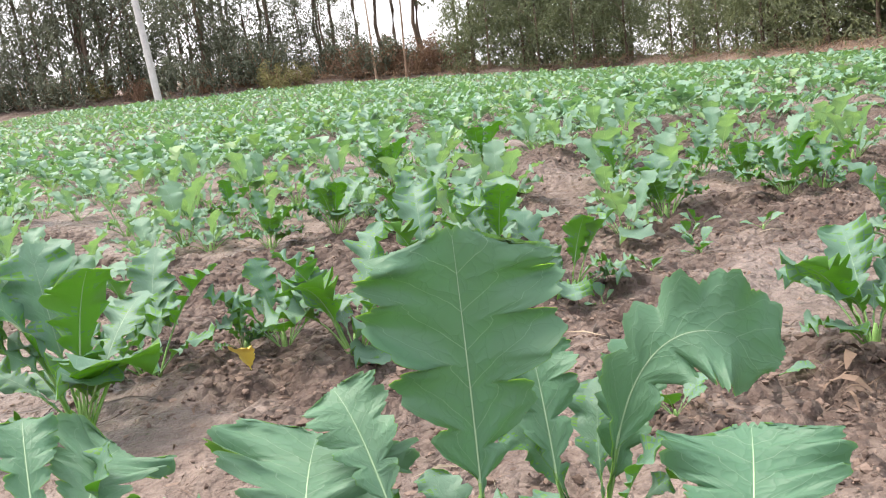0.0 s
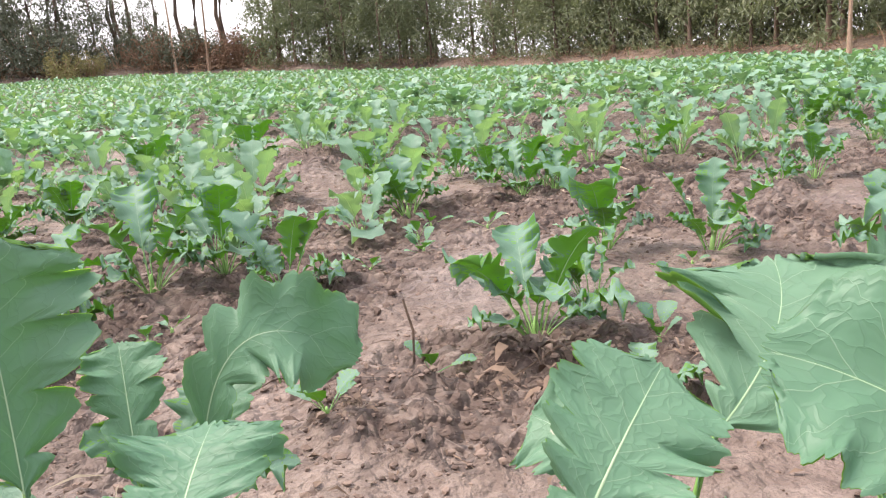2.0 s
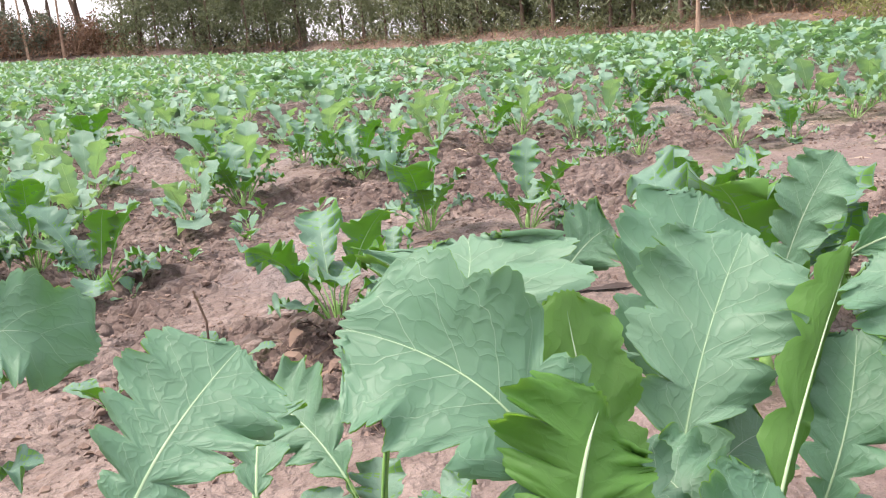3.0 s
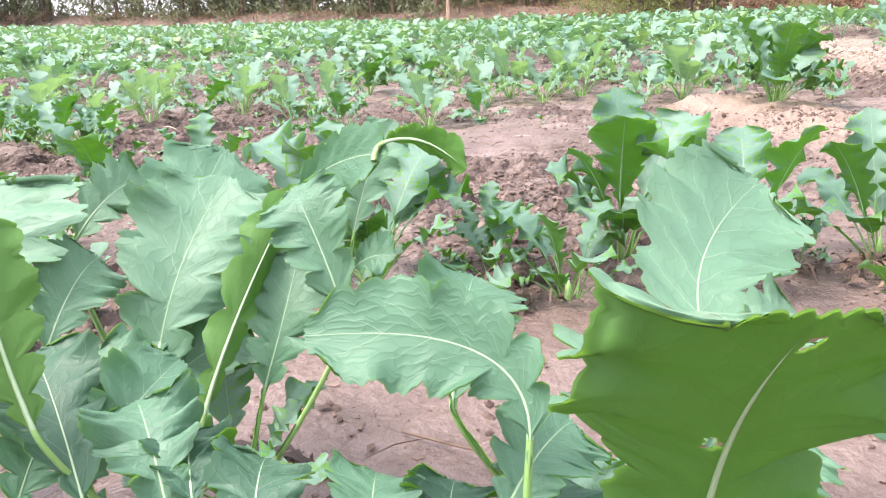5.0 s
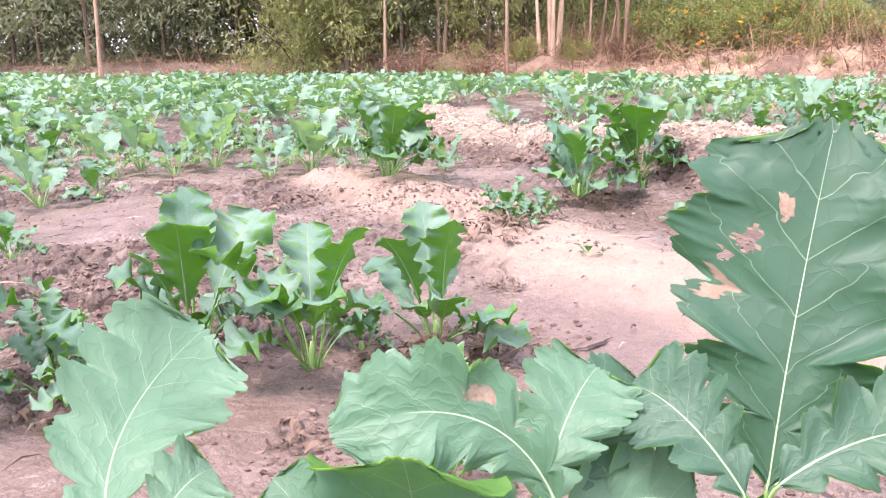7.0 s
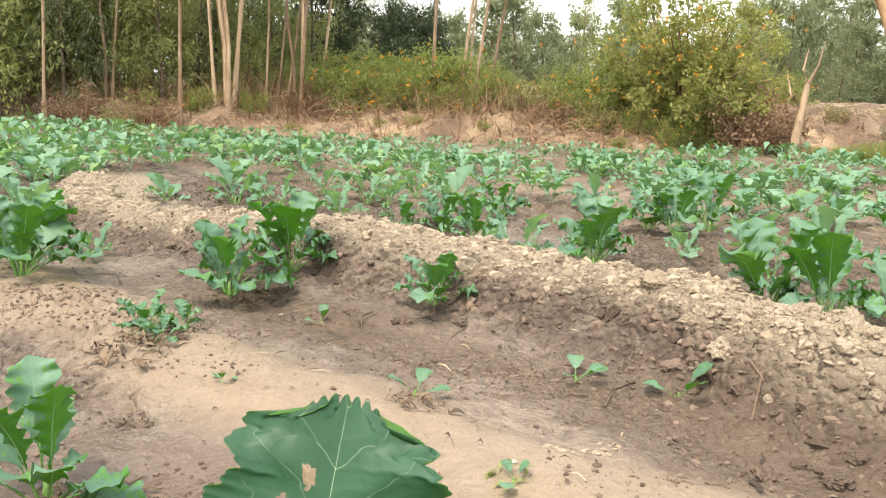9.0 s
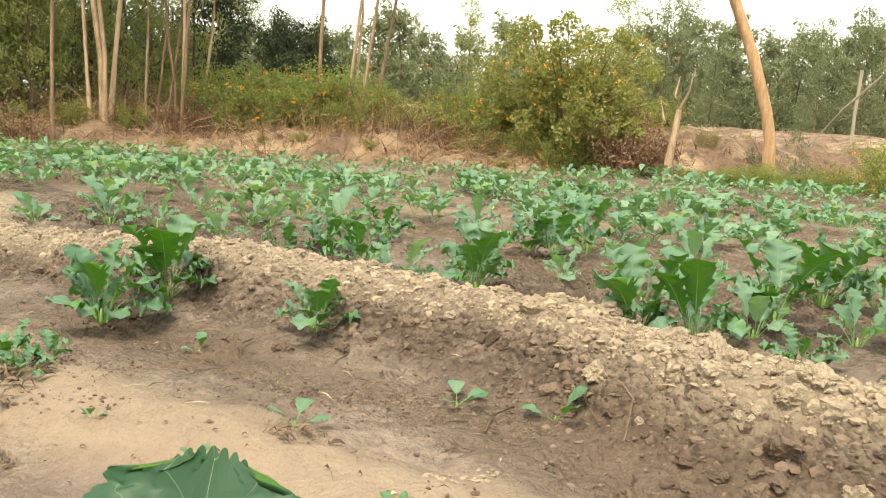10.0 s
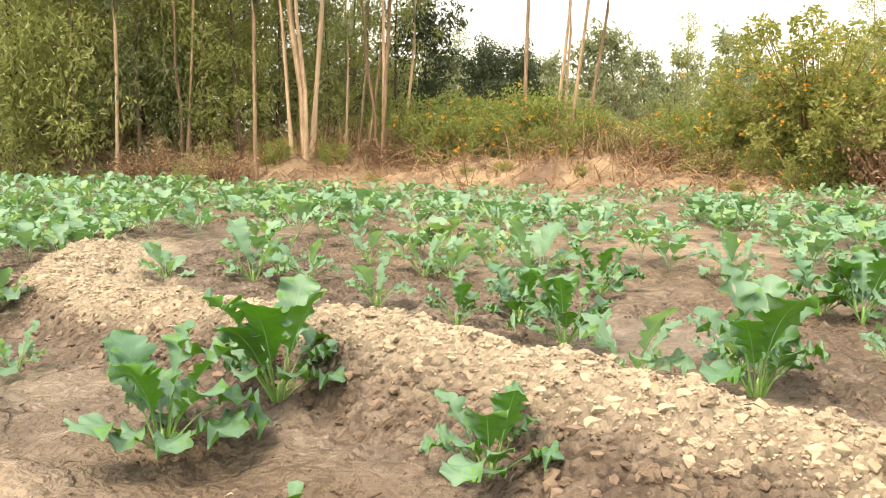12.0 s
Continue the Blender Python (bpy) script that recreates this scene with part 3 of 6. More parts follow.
def shaped_leaf(seed, foot, heel, middle, tip, half_w, face, fold=0.2, ruffle=0.3, depth=0.4, curl=0.0, rib=0.002, marks=()):
    """A leaf whose stalk goes from foot to heel and whose blade goes by middle to tip, with its upper side to face."""
    foot, heel, middle, tip, face = (np.array(v, float) for v in (foot, heel, middle, tip, face))
    petiole = 0.35
    s, t = stations(150 if marks else 96, petiole)
    bend = 2 * middle - 0.5 * heel - 0.5 * tip
    lead = heel - 0.35 * (bend - heel)
    mid = np.zeros((len(s), 3))
    for i in range(len(s)):
        if t[i] <= 0:
            q = s[i] / petiole
            mid[i] = foot * (1 - q) ** 2 + 2 * lead * q * (1 - q) + heel * q * q
        else:
            q = t[i]
            mid[i] = heel * (1 - q) ** 2 + 2 * bend * q * (1 - q) + tip * q * q
    tan = np.gradient(mid, axis=0)
    tan /= np.linalg.norm(tan, axis=1)[:, None] + 1e-9
    side = np.cross(tan, face)
    side /= np.linalg.norm(side, axis=1)[:, None] + 1e-9
    nrm = np.cross(side, tan)
    return blade(s, t, mid, tan, side, nrm, half_w, 22 if marks else 10, seed, petiole, fold, ruffle, depth, 0.085, rib, curl, 0.0006, 0.05, marks)


def leaf_mesh(name, seed, **kw):
    co, quads, mi, uv = leaf_arrays(seed, **kw)
    return mesh_from_arrays(name, co, quads, [MUSTARD, RIB, STALK, UNDERSIDE], True, mi, uv)


# outer leaves spread and arch over, inner leaves stand nearly upright
def leaf_set(rows, half, under):
    outer = [leaf_mesh("outer_leaf", 100 + k, under=under, rows=rows, half=half, up=0.26 + 0.12 * (k % 4), bend=0.75 + 0.4 * (k % 3), wide=0.205 + 0.018 * (k % 4), petiole=0.38 + 0.04 * (k % 3), depth=0.37, tooth=0.05, fold=0.02 + 0.12 * (k % 3), ruffle=0.75 + 0.18 * (k % 3)) for k in range(10)]
    inner = [leaf_mesh("inner_leaf", 200 + k, under=under, rows=rows, half=half, up=0.14 + 0.08 * (k % 3), bend=0.4 + 0.25 * (k % 3), wide=0.19 + 0.02 * (k % 3), petiole=0.38, depth=0.37, tooth=0.05, fold=0.25, ruffle=0.75) for k in range(6)]
    return outer, inner


FINE, COARSE = leaf_set(28, 3, 0.0015), leaf_set(13, 2, 0.0)
SMALL = [leaf_mesh("young_leaf", 300 + k, rows=14, half=3, up=0.3 + 0.15 * k, bend=0.5, wide=0.26, petiole=0.42, fold=0.2, depth=0.2, ruffle=0.2) for k in range(4)]
LABELS = ["green mustard plant with wavy lobed leaves in moist soil", "bushy mustard plant with glaucous green lobed leaves", "young mustard plant with upright pale-ribbed leaves"]


def crown_mesh(seed):
    """The short thick stem at the base of a plant, length 1."""
    bm = bmesh.new()
    r = random.Random(seed)
    prev = None
    for k, (h, w) in enumerate(((-0.25, 0.14), (0.0, 0.17), (0.35, 0.15), (0.7, 0.12), (1.0, 0.05))):
        ring = [bm.verts.new((w * math.cos(a) * r.uniform(0.85, 1.15), w * math.sin(a) * r.uniform(0.85, 1.15), h)) for a in [k2 * math.tau / 7 for k2 in range(7)]]
        if prev:
            for i in range(7):
                bm.faces.new((prev[i], prev[(i + 1) % 7], ring[(i + 1) % 7], ring[i]))
        prev = ring
    bm.faces.new(prev)
    me = bpy.data.meshes.new("crown_stem")
    bm.to_mesh(me)
    bm.free()
    me.materials.append(STALK)
    for p in me.polygons:
        p.use_smooth = True
    return me


CROWN = crown_mesh(3)


def child(name, data, parent, m, label=""):
    ob = new(name, data)
    ob.parent = parent
    ob.matrix_basis = m
    return tagged(ob, label)


def mustard(x, y, tall, spread, seed, turn=None, leaves=None, label=None, z=None, kind_of=None):
    """A mustard plant: a short stem and a rosette of leaves, each a part. tall and spread in metres."""
    r = random.Random(seed * 31 + 5)
    tall, spread = tall * 1.04, spread * 1.02
    base = new("mustard_plant")
    zz = ground_at(x, y) - 0.006 if z is None else z
    base.matrix_world = pose(x, y, zz, 0, 0, math.degrees(r.uniform(0, 6.28)) if turn is None else turn)
    base.empty_display_size = 0.05
    child("stem", CROWN, base, Matrix.Diagonal((0.036, 0.036, min(0.05, tall * 0.2), 1)))
    n = leaves or max(10, min(18, round(8 + spread / 0.04)))
    n_in = max(1, n // 4)
    for k in range(n):
        inner = k < n_in
        size = tall * r.uniform(0.86, 1.06) if inner else max(tall * r.uniform(0.4, 0.85), spread * r.uniform(0.30, 0.52))
        lim = tall * 1.25
        size = min(size, lim)
        me = r.choice((kind_of or FINE)[1 if inner else 0])
        az = (k * 360 / 2.618 if not inner else k * 140 + 60) + r.uniform(-22, 22)
        tip = r.uniform(-8, 10) if inner else r.uniform(-10, 20) + 10 * (1 - min(1, tall / max(spread, 0.05)))
        m = pose(0, 0, tall * 0.03, 0, 0, az) @ pose(0.012, 0, 0, r.uniform(-9, 9), tip, r.uniform(-15, 15)) @ Matrix.Diagonal((size, size * r.uniform(0.78, 1.05), size, 1))
        child("leaf", me, base, m)
    return tagged(base, label or LABELS[seed % 3], "mustard plant", "mustard plants in the field")


def seedling(x, y, tall, seed, label="small mustard seedling with a few rounded leaves"):
    r = random.Random(seed * 17 + 1)
    base = new("mustard_seedling")
    base.matrix_world = pose(x, y, ground_at(x, y) - 0.004, 0, 0, r.uniform(0, 360))
    base.empty_display_size = 0.03
    child("stem", CROWN, base, Matrix.Diagonal((0.02, 0.02, tall * 0.25, 1)))
    for k in range(r.choice((3, 4, 5))):
        s = tall * r.uniform(0.8, 1.25)
        child("leaf", r.choice(SMALL), base, pose(0, 0, tall * 0.08, 0, 0, k * 137 + r.uniform(-20, 20)) @ pose(0, 0, 0, 0, r.uniform(-10, 30), 0) @ Matrix.Diagonal((s, s, s, 1)))
    return tagged(base, label, "seedling", "mustard seedlings")


# ---- trees, shrubs and banks ----
def tube(bm, pts, radii, sides=7, mat=0):
    """A tapered tube through points, into bm."""
    prev = None
    for i, (p, r) in enumerate(zip(pts, radii)):
        d = (Vector(pts[min(i + 1, len(pts) - 1)]) - Vector(pts[max(i - 1, 0)])).normalized()
        a = d.orthogonal().normalized()
        b = d.cross(a)
        ring = [bm.verts.new(Vector(p) + a * r * math.cos(k * math.tau / sides) + b * r * math.sin(k * math.tau / sides)) for k in range(sides)]
        if prev:
            # keep the rings in step
            o = min(range(sides), key=lambda q: (ring[q].co - prev[0].co).length)
            ring = ring[o:] + ring[:o]
            for k in range(sides):
                f = bm.faces.new((prev[k], prev[(k + 1) % sides], ring[(k + 1) % sides], ring[k]))
                f.smooth, f.material_index = True, mat
        prev = ring
    return bm


def finish(bm, name, mats):
    me = bpy.data.meshes.new(name)
    bm.to_mesh(me)
    bm.free()
    for m in mats:
        me.materials.append(m)
    return me


def leaf_cloud(name, mat, centres, radii, per, size, seed, droop=0.6, aspect=0.32):
    """Many small bent leaves round clump centres: each two quads folded along the middle."""
    g = np.random.default_rng(seed)
    c = np.repeat(np.asarray(centres, float), per, 0)
    r = np.repeat(np.asarray(radii, float), per)[:, None]
    d = g.normal(size=c.shape)
    d /= np.linalg.norm(d, axis=1)[:, None]
    p = c + d * r * g.uniform(0.25, 1.0, (len(c), 1)) ** 0.6 * [1, 1, 0.9]
    ax = g.normal(size=c.shape) + d * 0.5
    ax[:, 2] -= droop * 1.6
    ax /= np.linalg.norm(ax, axis=1)[:, None]
    sd = np.cross(ax, g.normal(size=c.shape))
    sd /= np.linalg.norm(sd, axis=1)[:, None]
    nm = np.cross(ax, sd)
    ln = size * g.uniform(0.6, 1.3, (len(c), 1))
    w = ln * aspect
    q = np.stack([p, p + ax * ln * 0.45 + sd * w * 0.5 + nm * w * 0.12, p + ax * ln - nm * ln * 0.12, p + ax * ln * 0.45 - sd * w * 0.5 + nm * w * 0.12], 1)
    quads = np.arange(len(c) * 4).reshape(-1, 4)
    return mesh_from_arrays(name, q.reshape(-1, 3), quads, [mat], False)


def eucalyptus(name, seed, tall, girth, bark, leafmat, first=0.35, spread=1.3, stems=1, clumps=46, per=46, bend=0.25, leaf=0.13, label="", category="tree"):
    """A slender tree at the origin: trunk, limbs and a ragged drooping crown."""
    r = random.Random(seed)
    root = new(name)
    ends = []
    for s in range(stems):
        bm = bmesh.new()
        a0 = r.uniform(0, 6.28)
        off = 0.0 if stems == 1 else girth * 1.6
        lx, ly = math.cos(a0) * bend * r.uniform(0.5, 1.2), math.sin(a0) * bend * r.uniform(0.5, 1.2)
        pts, rad = [], []
        n = 11
        for k in range(n):
            t = k / (n - 1)
            pts.append((math.cos(a0) * off + lx * tall * 0.25 * t**1.3 + 0.05 * math.sin(5 * t + seed), math.sin(a0) * off + ly * tall * 0.25 * t**1.3 + 0.05 * math.cos(4 * t + seed), tall * t - 0.15 * (k == 0)))
            rad.append(girth * (1.5 if k == 0 else 1.0 - 0.8 * t) * r.uniform(0.88, 1.12))
            if k:
                pts[-1] = (pts[-1][0] + r.gauss(0, girth * 0.5), pts[-1][1] + r.gauss(0, girth * 0.5), pts[-1][2])
        tube(bm, pts, rad, 8)
        trunk = new("trunk", finish(bm, "trunk", [bark]))
        trunk.parent = root
        bm = bmesh.new()
        for k in range(max(5, 14 // stems)):
            t = r.uniform(first, 0.98)
            i = min(n - 2, int(t * (n - 1)))
            b = Vector(pts[i]).lerp(Vector(pts[i + 1]), t * (n - 1) - i)
            a, ln = r.uniform(0, 6.28), spread * r.uniform(0.5, 1.15) * (1.1 - 0.5 * t)
            e = b + Vector((math.cos(a) * ln, math.sin(a) * ln, ln * r.uniform(0.3, 0.9)))
            m = b.lerp(e, 0.5) + Vector((0, 0, 0.12 * ln))
            tube(bm, [b, m, e], [girth * 0.28 * (1.1 - t), girth * 0.18 * (1.1 - t) + 0.004, 0.006], 5)
            ends += [e, m.lerp(e, 0.5), e + Vector((r.uniform(-0.3, 0.3), r.uniform(-0.3, 0.3), -0.3))]
        limbs = new("branchwork", finish(bm, "branchwork", [bark]))
        limbs.parent = root
        tagged(limbs, kind="stuff")
    centres = []
    for k in range(clumps):
        if k % 3 and first < 0.3:
            # leafy sprays all the way down the trunk
            t = first + (1 - first) * r.random() ** 1.5
            i = min(n - 2, int(t * (n - 1)))
            a, q = r.uniform(0, 6.28), spread * (1.05 - 0.5 * t) * math.sqrt(r.random())
            centres.append(Vector(pts[i]) + Vector((math.cos(a) * q, math.sin(a) * q, tall * (t - i / (n - 1)))))
        else:
            centres.append(r.choice(ends) + Vector((r.gauss(0, 0.22), r.gauss(0, 0.22), r.gauss(0, 0.25))))
    crown = new("crown", leaf_cloud("crown", leafmat, centres, [r.uniform(0.22, 0.5) for _ in centres], per, leaf, seed))
    crown.parent = root
    tagged(crown, kind="stuff")
    return tagged(root, label, category)


def shrub(name, seed, wide, tall, leafmat, leaves=1500, leaf=0.07, flowers=0, canes=16, label="", category="shrub"):
    """A thicket at the origin: stems, a ragged mass of leaves, and flowers where it has them."""
    r = random.Random(seed)
    root = new(name)
    bm = bmesh.new()
    centres = []
    for k in range(canes):
        a, q = r.uniform(0, 6.28), wide * 0.5 * r.uniform(0.1, 1) ** 0.6
        e = Vector((math.cos(a) * q, math.sin(a) * q, tall * r.uniform(0.45, 1.0) * (1 - 0.35 * (q / (wide * 0.5)) ** 2)))
        b = Vector((e.x * 0.25, e.y * 0.25, -0.1))
        tube(bm, [b, b.lerp(e, 0.5) + Vector((0, 0, 0.15 * tall)), e], [0.018, 0.012, 0.005], 5)
        centres += [e, b.lerp(e, 0.65), b.lerp(e, 0.35) + Vector((r.gauss(0, 0.15) * wide, r.gauss(0, 0.15) * wide, 0))]
    stems = new("branchwork", finish(bm, "branchwork", [DRY]))
    stems.parent = root
    tagged(stems, kind="stuff")
    rad = [r.uniform(0.16, 0.3) * wide * 0.55 * math.sqrt(16 / canes) for _ in centres]
    foliage = new("foliage", leaf_cloud("foliage", leafmat, centres, rad, leaves // len(centres), leaf, seed, 0.2, 0.55))
    foliage.parent = root
    tagged(foliage, kind="stuff")
    if flowers:
        g = [centres[r.randrange(len(centres))] + Vector((r.gauss(0, 0.16) * wide, r.gauss(0, 0.16) * wide, r.uniform(0.0, 0.22) * tall)) for _ in range(flowers)]
        bloom = new("blossom", leaf_cloud("blossom", FLOWER, g, [0.025] * len(g), 8, 0.028, seed + 1, -0.3, 0.8))
        bloom.parent = foliage
        tagged(bloom, "orange flower heads", kind="stuff")
    return tagged(root, label, category)


def put(proto, x, y, turn, scale, used=set(), group="", label="", sink=0.05):
    """The proto itself the first time, then copies of it."""
    m = pose(x, y, ground_at(x, y) - sink, 0, 0, turn) @ Matrix.Scale(scale, 4)
    if proto.name in used:
        ob = copy_thing(proto, m)
    else:
        used.add(proto.name)
        proto.matrix_world = m
        ob = proto
    return tagged(ob, label, "", group)


LEAFY = [eucalyptus("eucalyptus_tree", 11 + k, 7.5, 0.055, DARK_BARK, (EUC, EUC_DARK)[k % 2], 0.02, 1.35, 1, 125, 38, leaf=0.145, label="young eucalyptus tree, leafy almost to the ground, on the bank") for k in range(3)]
BARE = [eucalyptus("eucalyptus_tree", 31 + k, 8.0, (0.033, 0.028, 0.027)[k], BARK, EUC, 0.42, 1.2, (1, 2, 3)[k], 46, 44, bend=0.3, label=("slender pale-barked eucalyptus tree with a bare lower trunk", "eucalyptus tree with two pale trunks from one base", "eucalyptus tree with three slender pale trunks from one base")[k]) for k in range(3)]
DARKT = [eucalyptus("roadside_tree", 51 + k, 9.0, 0.10, DARK_BARK, UNDERGROWTH, 0.42, 1.4, 1, 48, 44, leaf=0.12, label="tall thin dark-barked tree with sparse grey-green foliage") for k in range(2)]
# distance haze is painted into this paler, greyer leaf colour of the grove
HAZED_LEAF = leaf_shader("hazed_green_leaf", (0.15, 0.185, 0.11), (0.28, 0.31, 0.19), (0.28, 0.34, 0.15), 0.34, 0.5, veins=False, island=True)
# near-black leaves: the shade behind the bank is put into their colour
SHADED_LEAF = leaf_shader("shaded_green_leaf", (0.030, 0.048, 0.026), (0.075, 0.10, 0.05), (0.08, 0.12, 0.03), 0.2, 0.5, veins=False, island=True)
DENSE = [eucalyptus("roadside_tree", 61 + k, 5.0, 0.07, DARK_BARK, UNDERGROWTH, 0.02, 1.9, 1, 120, 34, leaf=0.15, label="bushy dark grey-green tree at the field edge") for k in range(2)]
MURKY = eucalyptus("shade_tree", 66, 3.6, 0.07, DARK_BARK, SHADED_LEAF, 0.02, 1.5, 1, 190, 60, leaf=0.19, label="dense green tree behind the bank, shade put into its leaf colour")
GROVE = [eucalyptus("grove_tree", 71 + k, 8.0, 0.14, DARK_BARK, HAZED_LEAF, 0.02, 2.5, 1, 150, 17, leaf=0.50, label="broad tree in the grove behind the field, leaves coloured pale for haze") for k in range(2)]
LANTANA = [shrub("lantana_shrub", 81 + k, 1.5, 1.1, LANTANA_LEAF, 3800, 0.056, 30, label="wild green shrub with small orange flowers on the bank") for k in range(2)]
SCRUB = [shrub("bank_shrub", 91 + k, 1.4, 0.9, (OLIVE, UNDERGROWTH, RUST)[k], 2300, 0.058, 0, label=("dry olive shrub on the bank", "dull green shrub on the bank", "rusty dry shrub on the bank")[k]) for k in range(3)]


THICKET = shrub("lantana_thicket", 88, 2.5, 1.95, SHRUB, 17000, 0.07, 90, 60, "tall flowering lantana thicket climbing over the bank", "shrub")


def edge_point(t):
    """A point along the field's edge, by its index in EDGE, and the outward normal."""
    k = min(int(t), len(EDGE) - 2)
    (ax, ay), (bx, by) = EDGE[k], EDGE[k + 1]
    f = t - k
    dx, dy = bx - ax, by - ay
    n = math.hypot(dx, dy)
    return ax + dx * f, ay + dy * f, -dy / n, dx / n


def off(bearing, distance):
    """A place by its compass bearing and distance from the east end of the walk."""
    a = math.radians(bearing)
    return 0.58 + math.sin(a) * distance, -0.56 + math.cos(a) * distance


def slanting_tree():
    """A thick bare trunk that bends and leans over the sandy gap, with its crown high up."""
    root = new("eucalyptus_tree")
    r = random.Random(5)
    line = [(0, 0, -0.2), (-0.02, 0.01, 0.12), (0.0, 0.03, 0.6), (0.01, 0.12, 1.0), (0.0, 0.36, 1.7), (0.03, 0.66, 2.4), (0.02, 1.2, 3.6), (0.1, 1.8, 5.0), (0.2, 2.2, 6.4)]
    bm = bmesh.new()
    tube(bm, line, [0.13, 0.096, 0.082, 0.078, 0.080, 0.074, 0.06, 0.045, 0.02], 12)
    trunk = new("trunk", finish(bm, "trunk", [ORANGE_BARK]))
    trunk.parent = root
    ends = []
    bm = bmesh.new()
    for k in range(9):
        b = Vector(line[5]).lerp(Vector(line[8]), 0.25 + 0.08 * k)
        a = k * 2.4
        e = b + Vector((math.cos(a), math.sin(a), r.uniform(0.3, 0.8))) * r.uniform(0.5, 1.0)
        tube(bm, [b, b.lerp(e, 0.5) + Vector((0, 0, 0.1)), e], [0.03, 0.02, 0.006], 5)
        ends += [e, b.lerp(e, 0.6)]
    limbs = tagged(new("branchwork", finish(bm, "branchwork", [BARK])), kind="stuff")
    limbs.parent = root
    crown = tagged(new("crown", leaf_cloud("crown", EUC, ends, [0.45] * len(ends), 60, 0.13, 5)), kind="stuff")
    crown.parent = root
    x, y = off(104.2, 12.9)
    root.matrix_world = pose(x, y, ground_at(x, y) - 0.03, 0, 0, -14)
    tagged(root, "eucalyptus with a thick orange-brown leaning bare trunk", "tree")


def dead_stump():
    root = new("dead_tree")
    bm = bmesh.new()
    tube(bm, [(0, 0, -0.1), (0.0, 0.02, 0.25), (0.01, -0.02, 0.6), (0, -0.05, 0.92)], [0.075, 0.055, 0.045, 0.035], 8)
    trunk = new("trunk", finish(bm, "trunk", [BARK]))
    trunk.parent = root
    for pts in ([(0, -0.05, 0.9), (0.0, 0.02, 1.1), (0, -0.02, 1.35)], [(0, -0.05, 0.9), (0.0, -0.15, 1.15), (0, -0.2, 1.45)], [(0.01, -0.02, 0.6), (0.0, 0.14, 0.8), (0, 0.2, 1.05)]):
        bm = bmesh.new()
        tube(bm, pts, [0.025, 0.015, 0.006], 6)
        limb = new("limb", finish(bm, "limb", [BARK]))
        limb.parent = root
    x, y = off(98.3, 11.9)
    root.matrix_world = pose(x, y, ground_at(x, y))
    tagged(root, "short dead tree with a broken pale trunk and bare branches", "tree")


def fence_poles():
    x, y = off(108.6, 15.5)
    bm = bmesh.new()
    tube(bm, [(0, 0, -0.2), (0.0, 0.02, 0.5), (0.0, 0.0, 1.25)], [0.03, 0.028, 0.025], 8)
    post = tagged(new("fence_post", finish(bm, "fence_post", [RAIL_WOOD])), "pale upright wooden post beyond the bank", "post")
    post.matrix_world = pose(x, y, ground_at(x, y), 0, -2, 0)
    bm = bmesh.new()
    tube(bm, [(0, 0, -0.1), (0.0, -0.5, 0.6), (0.0, -1.0, 1.15)], [0.02, 0.018, 0.014], 7)
    x, y = off(106.0, 15.3)
    rail = tagged(new("leaning_pole", finish(bm, "leaning_pole", [RAIL_WOOD])), "pale thin pole leaning against a post", "pole")
    rail.matrix_world = pose(x, y, ground_at(x, y), 0, 0, -16)


